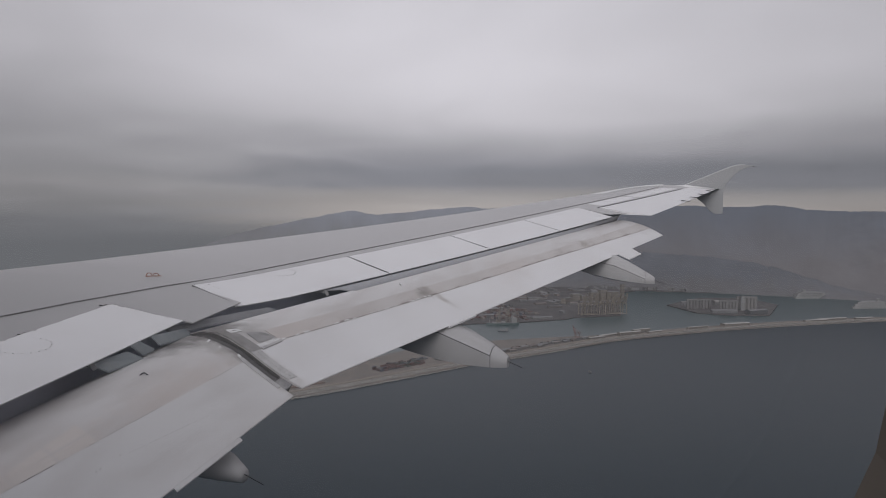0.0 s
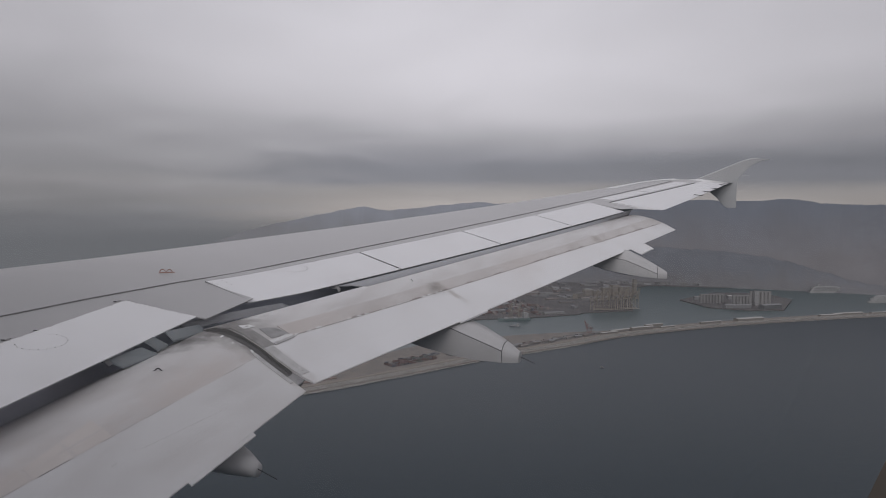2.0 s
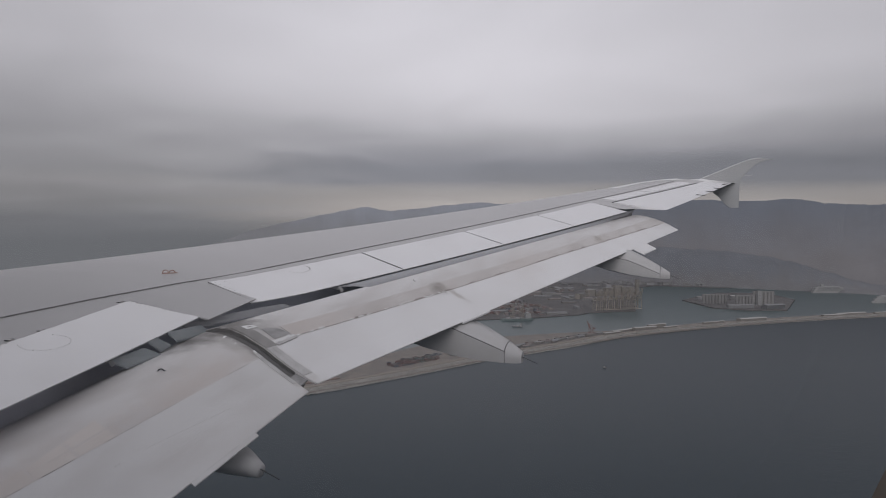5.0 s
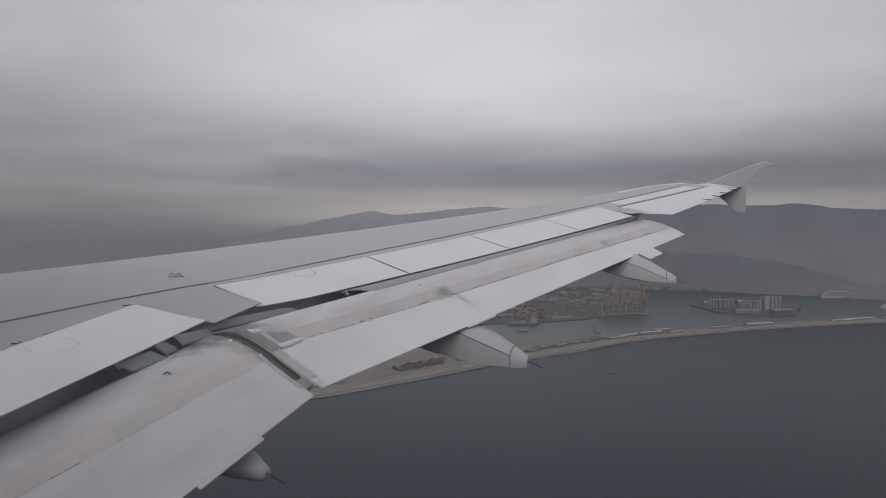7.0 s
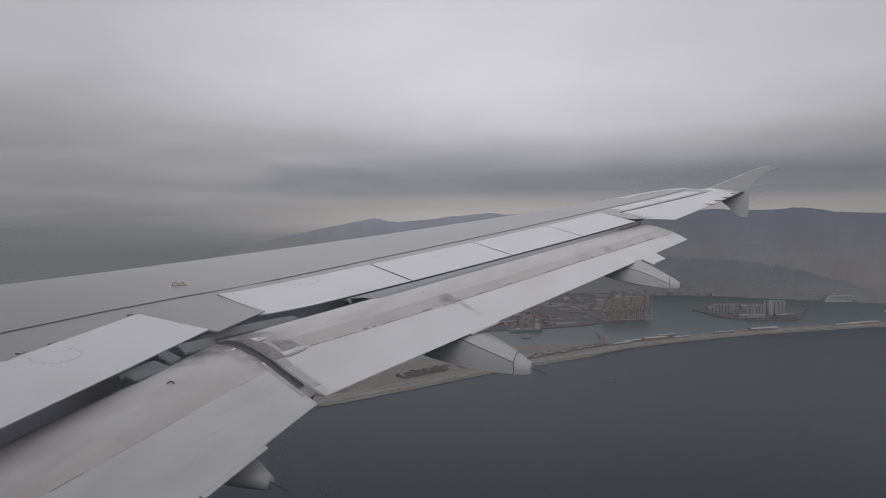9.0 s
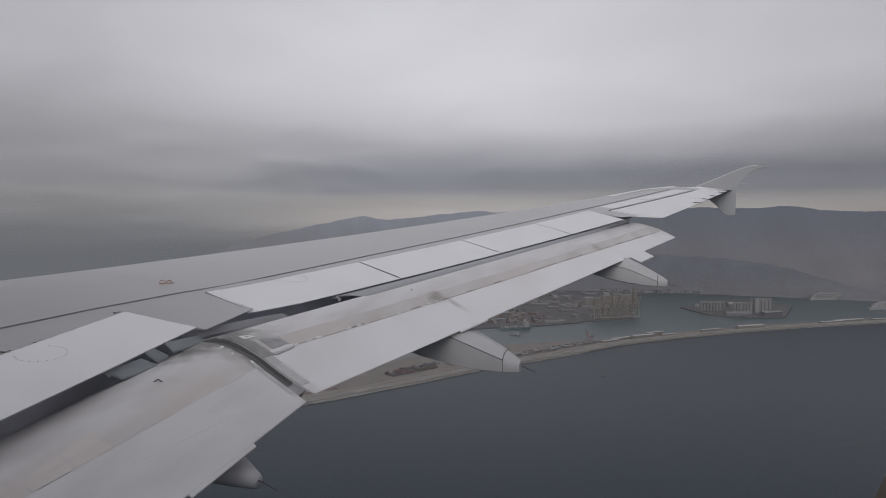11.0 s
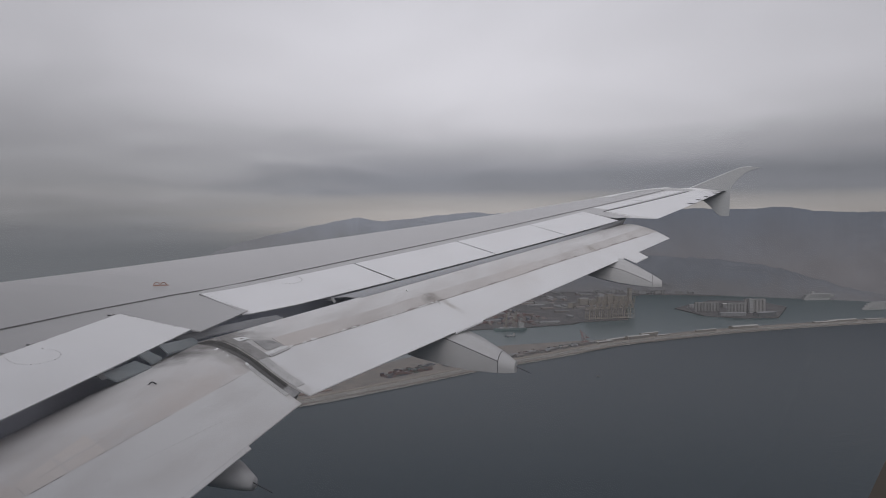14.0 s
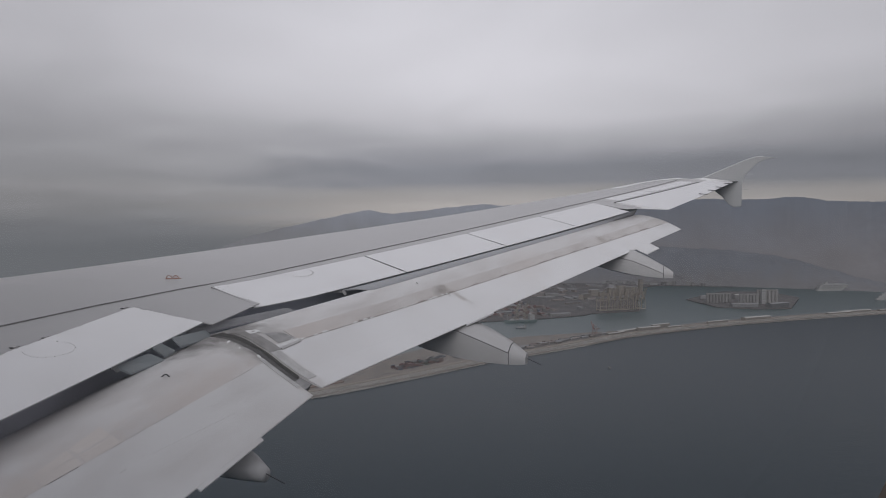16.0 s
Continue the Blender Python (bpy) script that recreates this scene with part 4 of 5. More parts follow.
bm = bmesh.new()
loops = [[bm.verts.new((side_x(z, d), y, z)) for y, z in ring] for ring, d in ((outer_ring, 0.022), (outer_ring, 0.032), (inner_ring, 0.032), (inner_ring, 0.022))]
for a, b in zip(loops, loops[1:] + loops[:1]):
    for i in range(len(a)):
        j = (i + 1) % len(a)
        bm.faces.new((a[i], a[j], b[j], b[i]))
window = part("window_surround", bm, M_CABIN, plane, "brown moulded cabin window surround")

# acrylic pane, its faint dust also a painted veil of haze over the view
pane_mat = bpy.data.materials.new("acrylic_pane")
pane_mat.use_nodes = True
pt = pane_mat.node_tree
pt.nodes.clear()
clear, gloss, dust_veil, m1, m2, pout = [pt.nodes.new("ShaderNode" + n) for n in ("BsdfTransparent", "BsdfGlossy", "BsdfTranslucent", "MixShader", "MixShader", "OutputMaterial")]
gloss.inputs["Roughness"].default_value, m2.inputs[0].default_value = 0.02, 0.02
dust_veil.inputs[0].default_value = (0.93, 0.95, 0.97, 1)
m1.inputs[0].default_value = 0.035
pt.links.new(clear.outputs[0], m1.inputs[1])
pt.links.new(dust_veil.outputs[0], m1.inputs[2])
pt.links.new(m1.outputs[0], m2.inputs[1])
pt.links.new(gloss.outputs[0], m2.inputs[2])
pt.links.new(m2.outputs[0], pout.inputs[0])
bm = bmesh.new()
pane_ring = [(cyy + (y - cyy) * 1.12, czz + (z - czz) * 1.1) for y, z in inner_ring]
bm.faces.new([bm.verts.new((side_x(z, 0.010), y, z)) for y, z in pane_ring])
pane = part("window_pane", bm, pane_mat, window, "clear acrylic window pane with a dusty haze veil")
pane.visible_shadow = False

# pale leading edge near the tip
ribbon("leading_edge", [(x, y_le(x) - (0.55 * ((x - 15.6) / 0.9) ** 2.2 if x > 15.6 else 0) - lerp(0.55, 0.28, (x - 14.6) / 1.85)) for x in (14.6, 15.0, 15.3, 15.6, 15.9, 16.1, 16.3, 16.45)], 0.20, M_CHIP, plane, 0.003, 0.003, "bright bare leading edge of the wing tip")
bm = bmesh.new()
for (ya, za), (yb, zb) in zip(FENCE[:6], FENCE[1:7]):
    beam(bm, (16.905, ya, za), (16.905, yb, zb), 0.010)
part("fence_edge", bm, M_WHITE, fence, "bright front edge")

# ---- landscape: sea, harbour and hills ----
SEA = -384.0
GROUND = SEA + 4


def disc(bm, r, z, n=96):
    bm.faces.new([bm.verts.new((r * math.cos(2 * math.pi * i / n), r * math.sin(2 * math.pi * i / n), z)) for i in range(n)])


def land(name, outline, z0, z1, mat, label, category):
    bm = bmesh.new()
    prism(bm, [(x, y) for x, y in outline], z0, z1)
    return tagged(part(name, bm, mat), label, category, kind="structure")


bm = bmesh.new()
disc(bm, 4930, SEA)
tagged(part("water", bm, M_SEA), "dark slate grey open sea under cloud", "sea", kind="structure")

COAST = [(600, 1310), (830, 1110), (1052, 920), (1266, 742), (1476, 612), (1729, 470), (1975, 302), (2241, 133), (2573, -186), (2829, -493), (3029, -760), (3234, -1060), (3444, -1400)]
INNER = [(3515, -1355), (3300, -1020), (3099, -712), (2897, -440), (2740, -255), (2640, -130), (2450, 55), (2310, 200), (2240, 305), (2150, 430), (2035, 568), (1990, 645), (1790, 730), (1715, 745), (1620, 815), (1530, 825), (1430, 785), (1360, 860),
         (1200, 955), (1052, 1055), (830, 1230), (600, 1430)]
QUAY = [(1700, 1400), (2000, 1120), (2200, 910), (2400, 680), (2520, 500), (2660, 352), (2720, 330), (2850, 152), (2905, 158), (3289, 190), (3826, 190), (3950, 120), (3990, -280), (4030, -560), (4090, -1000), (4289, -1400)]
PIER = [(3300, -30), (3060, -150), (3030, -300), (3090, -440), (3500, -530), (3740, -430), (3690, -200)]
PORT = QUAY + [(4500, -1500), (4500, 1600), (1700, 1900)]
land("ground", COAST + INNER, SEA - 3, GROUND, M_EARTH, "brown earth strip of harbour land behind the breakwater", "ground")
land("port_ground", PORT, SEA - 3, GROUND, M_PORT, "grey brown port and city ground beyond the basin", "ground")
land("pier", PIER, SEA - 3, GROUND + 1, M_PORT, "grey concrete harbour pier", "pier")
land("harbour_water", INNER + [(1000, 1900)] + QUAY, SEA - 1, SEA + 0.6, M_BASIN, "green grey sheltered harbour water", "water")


def coast_at(s):
    """The coast at s from 0 to 12 and its inland normal."""
    i = min(int(s), len(COAST) - 2)
    p0, p1, p2, p3 = [Vector(COAST[min(max(k, 0), len(COAST) - 1)]) for k in (i - 1, i, i + 1, i + 2)]
    f = s - i
    p = 0.5 * (2 * p1 + (p2 - p0) * f + (2 * p0 - 5 * p1 + 4 * p2 - p3) * f * f + (3 * p1 - p0 - 3 * p2 + p3) * f ** 3)
    d = (p2 - p1).normalized()
    return p, Vector((-d.y, d.x))


def along(name, off, width, z0, z1, mat, label, category, s0=0.0, s1=11.9):
    """A band that runs with the coast, off metres inland."""
    bm = bmesh.new()
    rings_ = []
    n = int((s1 - s0) * 8)
    for k in range(n + 1):
        p, q = coast_at(lerp(s0, s1, k / n))
        a, b = p + q * off, p + q * (off + width)
        rings_.append([(a.x, a.y, z0), (a.x, a.y, z1), (b.x, b.y, z1), (b.x, b.y, z0)])
    loft(bm, rings_)
    return tagged(part(name, bm, mat), label, category, kind="structure")


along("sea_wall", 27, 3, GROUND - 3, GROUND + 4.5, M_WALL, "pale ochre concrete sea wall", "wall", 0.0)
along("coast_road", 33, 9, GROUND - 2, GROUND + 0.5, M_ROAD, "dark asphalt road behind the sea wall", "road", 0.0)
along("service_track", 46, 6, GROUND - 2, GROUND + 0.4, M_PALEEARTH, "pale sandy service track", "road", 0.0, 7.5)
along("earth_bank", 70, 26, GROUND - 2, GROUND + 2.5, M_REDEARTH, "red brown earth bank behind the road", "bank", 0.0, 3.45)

# breakwater rocks
rnd = random.Random(11)
verts, faces = [], []
OCT = [(1, 0, 0), (-1, 0, 0), (0, 1, 0), (0, -1, 0), (0, 0, 1), (0, 0, -1)]
OCF = [(0, 2, 4), (2, 1, 4), (1, 3, 4), (3, 0, 4), (2, 0, 5), (1, 2, 5), (3, 1, 5), (0, 3, 5)]
for k in range(40000):
    s = 1.2 + 10.7 * rnd.random() ** 1.35
    p, q = coast_at(s)
    w = rnd.random()
    off = -6 + 31 * w ** 0.85
    size = rnd.uniform(0.7, 2.0)
    p = p + q * (off + rnd.uniform(-2, 2))
    z = lerp(SEA + 0.2, GROUND + 2.4, min(1, w * 1.35))
    b0 = len(verts)
    tw = rnd.uniform(0, 6.3)
    for x, y, h in OCT:
        j = [rnd.uniform(0.65, 1.35) for _ in range(3)]
        x, y = x * math.cos(tw) - y * math.sin(tw), x * math.sin(tw) + y * math.cos(tw)
        verts.append((p.x + x * size * j[0], p.y + y * size * j[1], z + h * size * 0.75 * j[2]))
    faces += [tuple(b0 + i for i in f) for f in OCF]
me = bpy.data.meshes.new("breakwater_rocks")
me.from_pydata(verts, [], faces)
me.materials.append(M_ROCK)
tagged(new("breakwater_rocks", me), "pale grey boulders heaped along the breakwater", "rocks", kind="stuff")

# outer breakwater arm beyond the harbour mouth
arm = [(2184, -968), (2238, -935), (2300, -985), (2420, -1165), (2650, -1405), (2900, -1640), (2880, -1665), (2624, -1432), (2395, -1190), (2260, -1010), (2190, -995)]
land("breakwater_arm", arm, SEA - 3, SEA + 6, M_WALL, "pale concrete breakwater arm in the open sea", "breakwater")

# ---- hills ----
RIDGE = [(-180, -400), (-150, -400), (-130, -200), (-112, 62), (-106, 80), (-103.7, 88), (-102, 90), (-100.3, 100), (-99, 117), (-97.7, 128), (-96, 118), (-94.6, 122), (-92, 120), (-88, 119), (-84, 117), (-80, 114),
         (-75.9, 102), (-73.9, 110), (-71, 88), (-68.2, 64), (-66.2, 47), (-65.2, 56), (-64.2, 78), (-63.2, 62), (-61.5, 32), (-59.6, 4), (-57.4, -36), (-55, -85), (-50, -240), (-44, -400), (0, -410), (180, -400)]
HILL_IN, HILL_OUT = 4250, 4900


def hill_z(x, y, v, top_z):
    rough_ = noise.noise((x / 300, y / 300, 3.1)) * 42 + noise.noise((x / 100, y / 100, 7.7)) * 9 + noise.noise((x / 40, y / 40, 1.7)) * 3
    rise = 0.22 * min(1.0, v / 0.5) ** 1.4 + 0.78 * max(0.0, (v - 0.25) / 0.75) ** 1.5
    return lerp(SEA - 4, top_z, rise) + rough_ * min(1, v * 2.2) * (1 - v ** 5 * 0.86) * (1 if top_z > -250 else 0.3)


def hills(name, az0, az1, mat, label):
    """Slopes that rise to the ridge between two bearings."""
    n = int((az1 - az0) / 0.15)
    verts_, faces_ = [], []
    for k in range(n + 1):
        az = lerp(az0, az1, k / n)
        top_z = interp(az, RIDGE) + noise.noise((az * 0.9, 0.3, 0)) * 4 + noise.noise((az * 3.1, 5.3, 0)) * 5 + noise.noise((az * 7.3, 2.9, 0)) * 3.5 + noise.noise((az * 15.7, 8.1, 0)) * 2
        for j in range(33):
            v = j / 32
            r = lerp(HILL_IN, HILL_OUT, v)
            x, y = -math.sin(radians(az)) * r, math.cos(radians(az)) * r
            verts_.append((x, y, hill_z(x, y, v, top_z)))
    for k in range(n):
        faces_ += [(k * 33 + j, k * 33 + j + 1, k * 33 + j + 34, k * 33 + j + 33) for j in range(32)]
    me_ = bpy.data.meshes.new(name)
    me_.from_pydata(verts_, [], faces_)
    me_.materials.append(mat)
    me_.polygons.foreach_set("use_smooth", [True] * len(me_.polygons))
    return tagged(new(name, me_), label, "hills", kind="structure")


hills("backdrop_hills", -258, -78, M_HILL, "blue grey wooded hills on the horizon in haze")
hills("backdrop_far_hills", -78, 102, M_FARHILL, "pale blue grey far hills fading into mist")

# a wooded hill over the port
CREST = [(-110, -420), (-107, -385), (-103.9, -352), (-101.9, -318), (-100, -276), (-98.6, -244), (-96.5, -212), (-93.9, -191), (-91, -180), (-87.9, -172), (-83.4, -186), (-78, -215), (-72, -300), (-67, -420)]
verts, faces = [], []
for i in range(289):
    az = lerp(-110, -67, i / 288)
    crest = interp(az, CREST) + noise.noise((az * 1.1, 2.2, 0)) * 9 + noise.noise((az * 4, 1.2, 0)) * 4 + noise.noise((az * 11, 3.2, 0)) * 2.5
    for j in range(25):
        v = j / 12 - 1
        r = 4190 + 190 * v
        x, y = -math.sin(radians(az)) * r, math.cos(radians(az)) * r
        h = (crest - SEA + 4) * max(0.0, 1 - v * v) ** 0.8
        h *= 1 + 0.10 * noise.noise((x / 90, y / 90, 0.5)) * (1 - (1 - abs(v)) ** 3)
        verts.append((x, y, SEA - 4 + h + 3 * noise.noise((x / 25, y / 25, 2.5)) * min(1, max(0, h) / 20)))
for i in range(288):
    faces += [(i * 25 + j, i * 25 + j + 1, i * 25 + j + 26, i * 25 + j + 25) for j in range(24)]
me = bpy.data.meshes.new("wooded_hill")
me.from_pydata(verts, [], faces)
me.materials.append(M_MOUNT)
me.polygons.foreach_set("use_smooth", [True] * len(me.polygons))
tagged(new("wooded_hill", me), "dark wooded hill rising behind the port", "hill", kind="structure")

# glowing shell that paints haze over the far distance
hz = bpy.data.materials.new("glowing_haze")
hz.use_nodes = True
ht = hz.node_tree
ht.nodes.clear()
geo = ht.nodes.new("ShaderNodeTexCoord")
sp = ht.nodes.new("ShaderNodeSeparateXYZ")
ht.links.new(geo.outputs["Object"], sp.inputs[0])
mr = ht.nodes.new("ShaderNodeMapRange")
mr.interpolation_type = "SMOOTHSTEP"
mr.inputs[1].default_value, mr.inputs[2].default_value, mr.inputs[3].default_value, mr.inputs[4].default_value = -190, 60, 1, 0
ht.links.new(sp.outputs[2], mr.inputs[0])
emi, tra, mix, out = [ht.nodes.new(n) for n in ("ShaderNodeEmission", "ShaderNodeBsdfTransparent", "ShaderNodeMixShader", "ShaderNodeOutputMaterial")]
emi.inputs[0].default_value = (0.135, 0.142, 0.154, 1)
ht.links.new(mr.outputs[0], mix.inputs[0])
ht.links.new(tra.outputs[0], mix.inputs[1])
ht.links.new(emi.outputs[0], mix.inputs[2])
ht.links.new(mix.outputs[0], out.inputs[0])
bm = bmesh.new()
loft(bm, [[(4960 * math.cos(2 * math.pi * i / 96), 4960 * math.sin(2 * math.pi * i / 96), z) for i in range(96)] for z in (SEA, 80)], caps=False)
tagged(part("backdrop", bm, hz), "glowing grey shell painted as far haze", "haze", kind="structure")

# ---- harbour things ----


def at(x, y, turn=0.0, z=GROUND, size=1.0):
    return Matrix.Translation((x, y, z)) @ pose(0, 0, 0, 0, 0, turn) @ Matrix.Diagonal((size, size, size, 1))


def quay_crane(m, mat, label, group, boom_up=True, name="quay_crane"):
    """A ship-to-shore gantry crane; the boom points to +x."""
    c = empty(name, m, label=label, category="crane", group=group)
    for x in (-15, 15):
        for y in (-9, 9):
            beampart("leg", (x, y, 0), (x, y * 0.9, 46), 1.9, mat, c)
    for x in (-15, 15):
        beampart("sill_beam", (x, -13, 3.5), (x, 13, 3.5), 2.0, mat, c)
        beampart("cross_beam", (x, -9, 44), (x, 9, 44), 2.4, mat, c)
    for y in (-9, 9):
        beampart("portal_beam", (-15, y, 17), (15, y, 17), 1.9, mat, c)
        beampart("brace", (-15, y, 18), (15, y * 0.9, 44), 1.3, mat, c)
    for y in (-3.2, 3.2):
        beampart("girder", (-34, y, 47), (18, y, 47), 2.2, mat, c)
        tip = (33, y, 90) if boom_up else (62, y, 47)
        beampart("boom", (18, y, 47), tip, 2.2, mat, c)
        beampart("apex_mast", (12, y, 47), (15, y * 0.5, 74), 1.8, mat, c)
        beampart("tie_rod", (15, y * 0.5, 74), (-30, y, 48), 0.9, mat, c)
        beampart("tie_rod", (15, y * 0.5, 74), lerp(Vector((18, y, 47)), Vector(tip), 0.7), 0.9, mat, c)
    boxpart("machinery_house", (-28, -5, 48, -12, 5, 54), M_PALE, c)
    boxpart("cab", (4, -2, 40, 8, 2, 44), M_GLASSY, c)
    return c


qd = Vector((115, -170)).normalized()
water_turn = math.degrees(math.atan2(-abs(qd.x), -abs(qd.y)))
first = quay_crane(at(2800, 305, water_turn, size=1.0), M_CRANE, "pale yellow steel quay crane with its boom raised", "quay cranes at the container berth")
for k in range(1, 8):
    p = Vector((2800, 305)) + qd * 27 * k
    copy_thing(first, at(p.x, p.y, water_turn + random.uniform(-1.5, 1.5), size=0.98 + 0.03 * (k % 3)))
for x, y in ((2330, 800), (2362, 765), (2492, 585), (2515, 556)):
    copy_thing(first, at(x, y, water_turn, size=0.62))
quay_crane(at(1572, 806, 120, size=0.62), M_CRANE_GREEN, "dark green quay crane at the earth terminal", "terminal cranes")
quay_crane(at(1628, 790, 120, size=0.86), M_CRANE_WHITE, "white and red quay crane at the earth terminal", "terminal cranes")


def shed(m, w, d, h, wall, roof, label, category="warehouse", group="harbour sheds", name="warehouse"):
    """A long shed with a low pitched roof and a row of dark doors."""
    c = empty(name, m, label=label, category=category, group=group)
    body = boxpart("wall", (-w / 2, -d / 2, 0, w / 2, d / 2, h), wall, c)
    bm = bmesh.new()
    prof = [(-d / 2 - 1, h), (0, h + d * 0.10), (d / 2 + 1, h), (d / 2 + 1, h + 0.7), (0, h + d * 0.10 + 0.8), (-d / 2 - 1, h + 0.7)]
    loft(bm, [[(x, y, z) for y, z in prof] for x in (-w / 2 - 1, w / 2 + 1)])
    part("roof", bm, roof, c)
    n = max(2, int(w / 14))
    for k in range(n):
        x = -w / 2 + (k + 0.5) * w / n
        boxpart("door", (x - 2.6, -d / 2 - 0.25, 0, x + 2.6, -d / 2 + 0.1, h * 0.6), M_GLASSY, body)
    return c


coast_turn = lambda s: math.degrees(math.atan2(coast_at(s + 0.3)[0].y - coast_at(s)[0].y, coast_at(s + 0.3)[0].x - coast_at(s)[0].x))


def by_coast(s, off, turn=0.0, z=GROUND):
    p, q = coast_at(s)
    p = p + q * off
    return at(p.x, p.y, coast_turn(s) + turn, z)


for s, off, w, d, h, turn, lab in ((6.93, 52, 70, 9, 5, 0, "long white roofed quay shed"), (7.10, 66, 120, 14, 6, 5, "long white roofed quay shed"), (7.26, 48, 90, 16, 11, -4, "long white roofed quay shed"),
                                   (7.42, 70, 80, 12, 12, 3, "low pale shed on the quay"), (7.50, 44, 60, 10, 6, 0, "low pale shed on the quay"), (7.93, 44, 95, 9, 9, 0, "pale open sided quay shed"),
                                   (8.36, 46, 120, 24, 11, 0, "white flat roofed quay shed"), (9.45, 48, 110, 16, 6, 0, "pale shed on the quay"), (9.75, 60, 150, 18, 7, 2, "pale shed on the quay"), (10.2, 50, 90, 14, 6, 0, "pale shed on the quay")):
    shed(by_coast(s, off, turn), w, d, h, M_CREAM, M_SHEDROOF, lab)
p, q = coast_at(6.72)
p = p + q * 74
quay_crane(at(p.x, p.y, 60, size=0.5), M_RED, "faded red dockside crane near the coast road", "terminal cranes")
for k in range(26):
    s = lerp(5.3, 6.85, k / 26) + random.uniform(0, 0.04)
    shed(by_coast(s, 72 + random.uniform(-8, 10), random.uniform(-6, 6)), random.uniform(16, 34), random.uniform(10, 15), random.uniform(4, 8), random.choice((M_BRICKY, M_GREYBOX, M_PALE)), random.choice((M_ROOF, M_BRICKY, M_GREYBOX)),
         "small harbour shed beside the coast road", group="sheds beside the coast road")

# containers
box_mesh = {}


def container(m, k):
    if k not in box_mesh:
        bm = bmesh.new()
        box(bm, -6.1, -1.22, 0, 6.1, 1.22, 2.6)
        for sx in (-5.95, 5.95):
            for sy in (-1.1, 1.1):
                box(bm, sx - 0.2, sy - 0.2, 2.55, sx + 0.2, sy + 0.2, 2.75)
        ob_ = part("shipping_container", bm, BOX_COLORS[k])
        box_mesh[k] = ob_.data
    else:
        ob_ = new("shipping_container", box_mesh[k])
    ob_.matrix_world = m
    tagged(ob_, ("dull red", "rust brown", "dark blue", "grey", "white", "dull green")[k] + " steel container stacked in the yard", "container", "containers in the yard")


rnd = random.Random(21)
for (s, off, rows_n, cols, high) in ((4.30, 62, 8, 6, 3), (4.58, 60, 8, 5, 3), (4.95, 62, 6, 4, 2), (4.75, 100, 5, 4, 2), (5.7, 62, 4, 6, 2), (6.2, 66, 3, 5, 2), (4.45, 100, 5, 5, 2), (5.45, 95, 4, 5, 2), (5.95, 60, 3, 6, 3), (6.45, 62, 3, 6, 2)):
    base_m = by_coast(s, off + 22)
    mixk = rnd.choice(([0, 0, 1, 2, 3], [2, 3, 2, 0, 4], [1, 0, 3, 5, 2]))
    for i in range(cols):
        for j in range(rows_n):
            if rnd.random() < 0.25:
                continue
            for k in range(rnd.randint(1, high)):
                container(base_m @ Matrix.Translation(((i - cols / 2) * 13.4 + rnd.uniform(-0.5, 0.5), j * 4.6, 0.05 + 2.65 * k)), rnd.choice(mixk))


# ships
def ship(m, length, beam_w, label, house_h, hull_mat=None, name="cargo_ship", category="ship"):
    c = empty(name, m, label=label, category=category)
    bm = bmesh.new()
    rings_ = []
    for u, wv, zl in ((-0.5, 0.7, 0.0), (-0.4, 1, -1), (0, 1, -1.2), (0.32, 1, -1.2), (0.44, 0.62, -0.8), (0.5, 0.06, 0.6)):
        x, hw = u * length, wv * beam_w / 2
        top_ = length * 0.055 + (length * 0.02 if u > 0.4 else 0)
        rings_.append([(x, -hw, top_), (x, -hw * 0.85, zl), (x, hw * 0.85, zl), (x, hw, top_)])
    loft(bm, rings_)
    part("hull", bm, hull_mat or M_GLASSY, c)
    dk = length * 0.055
    boxpart("deckhouse", (-0.42 * length, -beam_w * 0.42, dk, -0.27 * length, beam_w * 0.42, dk + house_h), M_SHIP, c)
    boxpart("bridge", (-0.37 * length, -beam_w * 0.5, dk + house_h, -0.28 * length, beam_w * 0.5, dk + house_h * 1.25), M_SHIP, c)
    boxpart("funnel", (-0.46 * length, -2, dk, -0.43 * length, 2, dk + house_h * 1.3), M_BRICKY, c)
    boxpart("mast", (0.40 * length, -0.5, dk, 0.41 * length, 0.5, dk + house_h), M_SHIP, c)
    for k in range(4):
        boxpart("hatch", ((-0.22 + 0.14 * k) * length, -beam_w * 0.36, dk, (-0.11 + 0.14 * k) * length, beam_w * 0.36, dk + 2.5 + (k % 2) * 2), M_SHIP if k % 2 else M_PALE, c)
    return c


qa = math.degrees(math.atan2(500 - 680, 2520 - 2400))
ship(at(2445, 558, qa + 180, SEA + 0.6), 128, 20, "teal and white cargo ship moored at the quay", 17, hull_mat=M_CRANE_GREEN)
ship(at(2293, 522, qa + 160, SEA + 0.6), 36, 12, "small blue workboat with a white deckhouse under way", 9, hull_mat=BOX_COLORS[2], name="workboat", category="boat")
ship(at(1745, 165, 60, SEA), 9, 3.2, "tiny white motor boat on the open sea", 2.2, hull_mat=M_SHIP, name="motor_boat", category="boat")


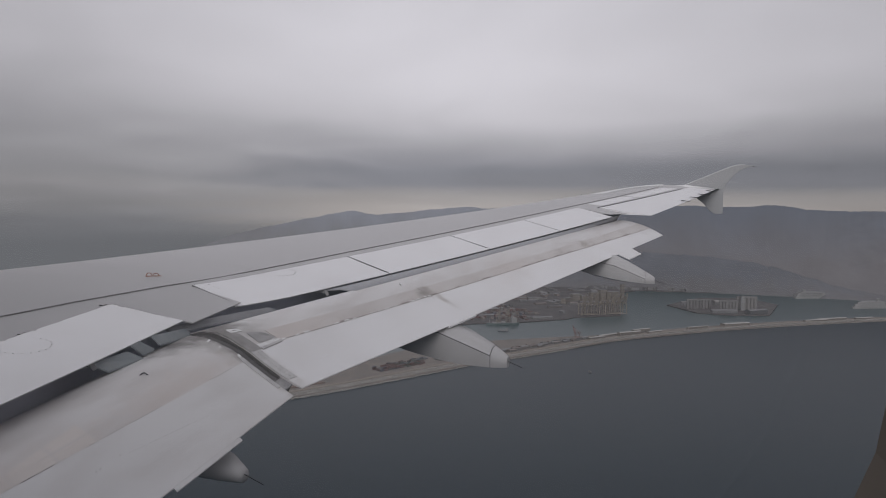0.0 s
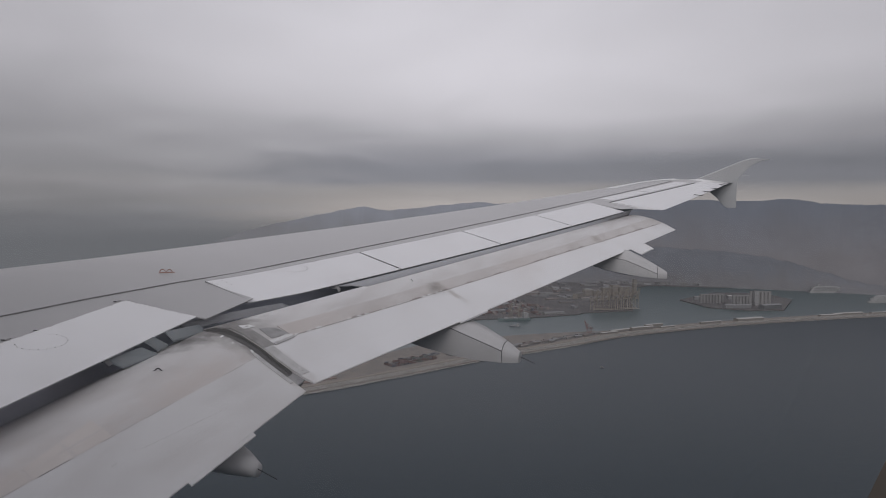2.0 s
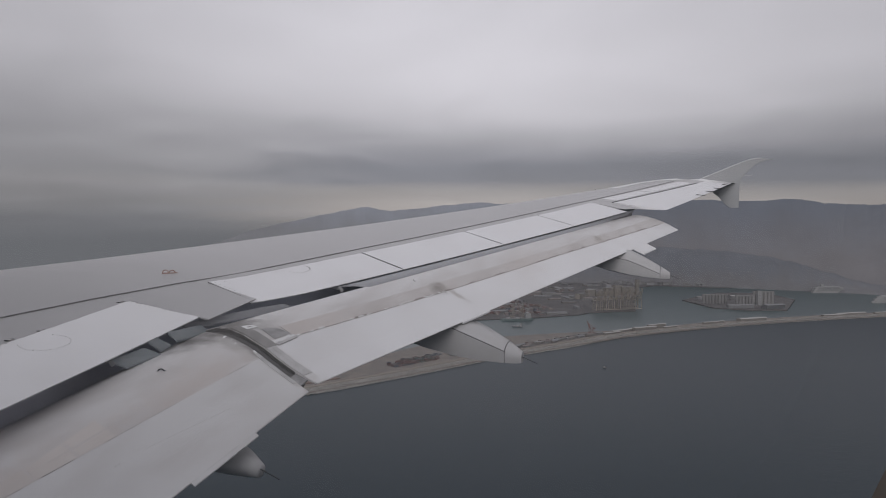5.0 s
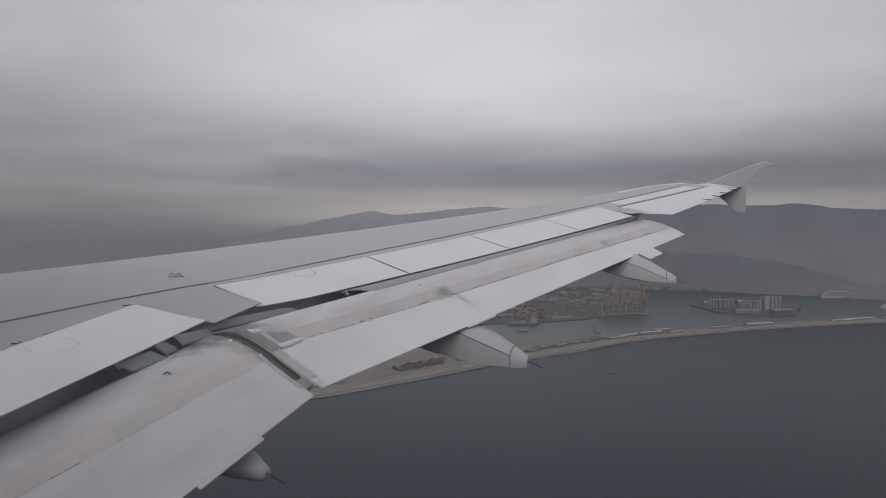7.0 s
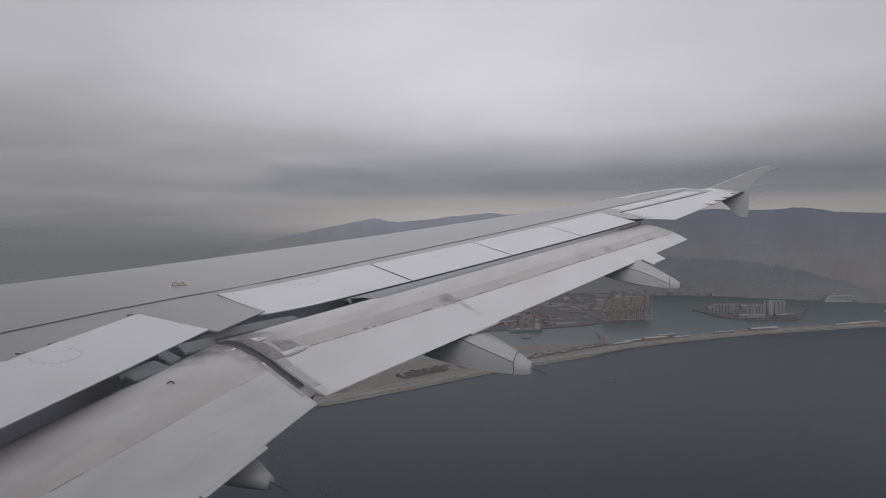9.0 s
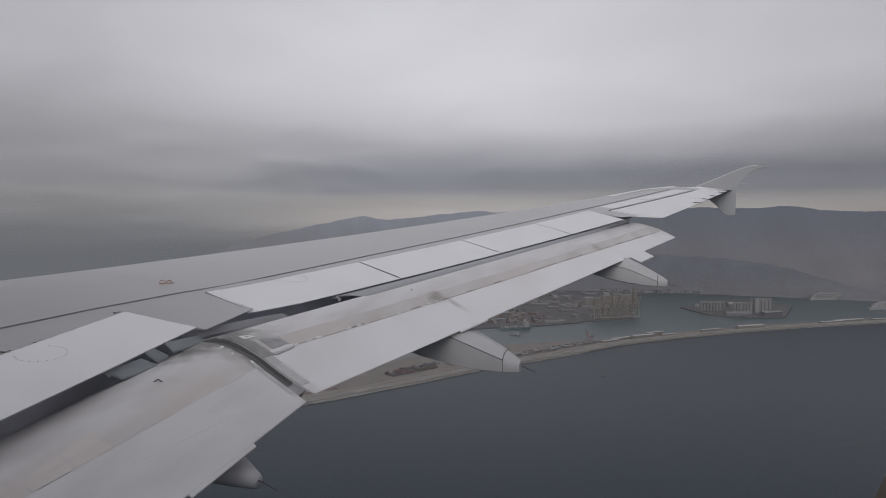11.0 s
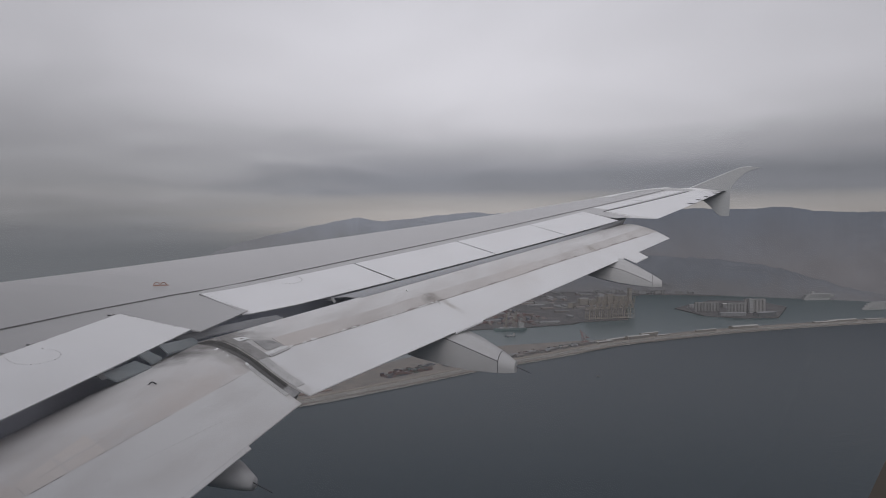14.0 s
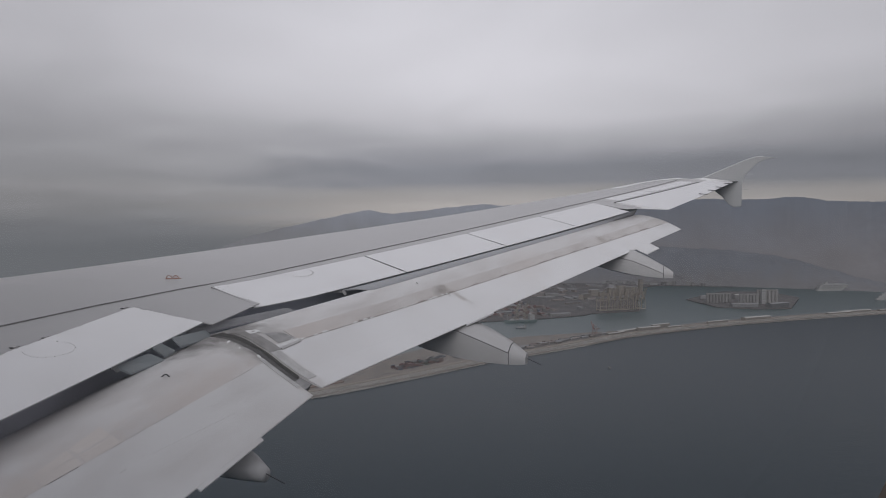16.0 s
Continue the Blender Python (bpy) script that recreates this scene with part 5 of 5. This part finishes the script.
def liner(m, length, label):
    c = empty("cruise_ship", m, label=label, category="ship", group="cruise ships at the far quay")
    w = length * 0.12
    for k, (a, b, z0, z1) in enumerate(((-0.5, 0.46, 0, 9), (-0.47, 0.40, 9, 20), (-0.44, 0.33, 20, 29), (-0.36, 0.24, 29, 34))):
        bm = bmesh.new()
        loft(bm, [[(x * length, -w / 2 * q, z0), (x * length, -w / 2 * q, z1), (x * length, w / 2 * q, z1), (x * length, w / 2 * q, z0)] for x, q in ((a, 0.85), (a + 0.06, 1), (b - 0.12, 1), (b, 0.35))])
        tier = part("deck_tier", bm, M_SHIP, c)
        if k in (1, 2):
            for d in range(2):
                z = lerp(z0, z1, 0.3 + 0.4 * d)
                boxpart("window_row", ((a + 0.07) * length, -w / 2 - 0.3, z, (b - 0.13) * length, -w / 2 + 0.1, z + 1.4), M_GLASSY, tier)
    boxpart("funnel", (-0.28 * length, -4, 34, -0.21 * length, 4, 45), M_SHIP, c)
    return c


liner(at(3925, -758, -66, SEA + 0.6), 205, "white cruise ship moored at the far quay")
liner(at(3551, -920, 118, SEA + 0.6), 190, "white cruise ship moored at the far quay")


# silos and grain elevator on the pier
def tower_block(m, w, d, h, mat, label, name="apartment_building", category="building", group="city buildings", rows_n=3):
    c = empty(name, m, label=label, category=category, group=group)
    body = boxpart("wall", (-w / 2, -d / 2, 0, w / 2, d / 2, h), mat, c)
    boxpart("roof", (-w / 2 - 0.4, -d / 2 - 0.4, h, w / 2 + 0.4, d / 2 + 0.4, h + 1.2), M_ROOF, c)
    for k in range(rows_n):
        z = h * (k + 0.6) / (rows_n + 0.3)
        boxpart("window_row", (-w / 2 + 1, -d / 2 - 0.3, z, w / 2 - 1, -d / 2 + 0.2, z + min(1.6, h * 0.1)), M_GLASSY, body)
    return c


def silo_row(m, n, r, h, mat, label):
    c = empty("silo_battery", m, label=label, category="silo", group="silos on the pier")
    for k in range(n):
        bm = bmesh.new()
        bmesh.ops.create_cone(bm, cap_ends=True, segments=14, radius1=r, radius2=r, depth=h, matrix=Matrix.Translation((k * r * 2.02, 0, h / 2)))
        part("silo", bm, mat, c)
    boxpart("conveyor_gallery", (-r, -r * 0.5, h, (2 * n - 1) * r, r * 0.5, h + 6), M_ROOF, c)
    return c


pier_turn = 292
silo_row(at(3190, -120, pier_turn, GROUND + 1), 8, 7, 36, M_PALEFAR, "pale concrete silo row on the pier")
silo_row(at(3120, -250, pier_turn, GROUND + 1), 6, 7, 44, M_PALEFAR, "pale concrete silo row on the pier")
silo_row(at(3240, -330, pier_turn, GROUND + 1), 6, 8, 52, M_PALE, "pale concrete silo row on the pier")
tower_block(at(3210, -345, pier_turn, GROUND + 1), 16, 16, 62, M_SHIP, "white grain elevator tower on the pier", "grain_elevator", "building", "silos on the pier", 5)
shed(at(3085, -260, pier_turn, GROUND + 1), 110, 26, 12, M_GREYBOX, M_GREYBOX, "grey warehouse on the pier")
shed(at(3110, -390, pier_turn + 20, GROUND + 1), 100, 30, 16, M_GLASSY, M_GREYBOX, "dark warehouse on the pier")
shed(at(3330, -120, pier_turn, GROUND + 1), 60, 24, 14, M_GREYBOX, M_ROOF, "grey pier warehouse with a pale roof")
shed(at(3400, -300, pier_turn, GROUND + 1), 130, 30, 18, M_PALEFAR, M_SHEDROOF, "pale pier warehouse with a white roof")

# port sheds and city blocks behind the quay
rnd = random.Random(5)


def inside(x, y, outline):
    hit = False
    for (xa, ya), (xb, yb) in zip(outline, outline[1:] + outline[:1]):
        if (ya > y) != (yb > y) and x < xa + (y - ya) / (yb - ya) * (xb - xa):
            hit = not hit
    return hit


def on_quay(x, y, clear=45):
    return all(inside(x + dx, y + dy, PORT) for dx, dy in ((clear, 0), (-clear, 0), (0, clear), (0, -clear)))


count = 0
while count < 95:
    x, y = rnd.uniform(2350, 3900), rnd.uniform(200, 1250)
    if not on_quay(x, y) or (2740 < x < 2990 and y < 330):
        continue
    w, d, h = rnd.uniform(26, 90), rnd.uniform(14, 32), rnd.uniform(5, 10)
    shed(at(x, y, rnd.choice((qa, qa + 90)) + rnd.uniform(-8, 8)), w, d, h, rnd.choice((M_GREYBOX, M_BRICKY, M_PALE)), rnd.choice((M_ROOF, M_GREYBOX, M_GREYBOX, M_BRICKY)),
         "low port warehouse with a shallow roof", group="port warehouses")
    count += 1

def stack_block(m, w, d, h, mat, label):
    """A block of stacked containers with its tiers and gaps."""
    c = empty("container_block", m, label=label, category="containers", group="container blocks on the quay")
    n = max(2, int(w / 13))
    for k in range(n):
        tiers = rnd.randint(1, 4)
        boxpart("tier", (-w / 2 + k * w / n, -d / 2, 0, -w / 2 + (k + 0.93) * w / n, d / 2, 2.6 * tiers), rnd.choice(mat), c)
    return c


for k in range(84):
    u, v = rnd.uniform(-0.15, 1), rnd.uniform(30, 520)
    p = Vector((2360, 750)).lerp(Vector((2620, 400)), u) + Vector((0.81, 0.58)) * (v + 25)
    stack_block(at(p.x, p.y, qa + 90 * (k % 4 == 0)), rnd.uniform(40, 110), rnd.uniform(7, 14), 8, BOX_COLORS[:5] + [M_BRICKY, M_BRICKY, BOX_COLORS[0]], "stacked dull red and brown containers on the quay")
for k, (w, h) in enumerate(((46, 30), (50, 22), (44, 40), (40, 52), (64, 44))):
    tower_block(at(3330 + 12 * k, 395 - 42 * k, qa), w, 30, h, M_CREAM, "long cream terminal building behind the cranes", "terminal_building", "building", "cream terminal buildings", 3)
tower_block(at(3190, 420, qa + 30), 64, 26, 24, M_CREAM, "long cream terminal building behind the cranes", "terminal_building", "building", "cream terminal buildings", 3)
tower_block(at(3420, 180, qa), 16, 16, 78, M_CREAM, "slim cream terminal tower behind the cranes", "terminal_building", "building", "cream terminal buildings", 5)
tower_block(at(3060, 830, qa), 80, 30, 30, M_PALE, "white block in the port", "office_building", "building", "white port blocks", 3)
tower_block(at(2980, 900, qa), 50, 24, 36, M_PALE, "white block in the port", "office_building", "building", "white port blocks", 3)
count = 0
while count < 60:
    a = radians(rnd.uniform(-110, -84))
    r = rnd.uniform(3960, 4240)
    x, y = -math.sin(a) * r, math.cos(a) * r
    if not on_quay(x, y, 30) or r > 4020 and math.degrees(a) > -100:
        continue
    tower_block(Matrix.Translation((x, y, GROUND)) @ pose(0, 0, 0, 0, 0, rnd.uniform(0, 180)), rnd.uniform(14, 40), rnd.uniform(12, 20), rnd.uniform(8, 18), rnd.choice((M_GREYBOX, M_GREYBOX, M_PALEFAR)),
                "small far city block behind the quay in haze", group="far city blocks", rows_n=2)
    count += 1

# mast on the ridge
mast = empty("transmission_tower", Matrix.Translation((-math.sin(radians(-83.5)) * 4880, math.cos(radians(-83.5)) * 4880, 120)), label="slim transmission tower on the ridge", category="tower")
bm = bmesh.new()
beam(bm, (0, 0, 0), (0, 0, 85), 6)
part("shaft", bm, M_GREYBOX, mast)
boxpart("platform", (-10, -10, 40, 10, 10, 56), M_GREYBOX, mast)
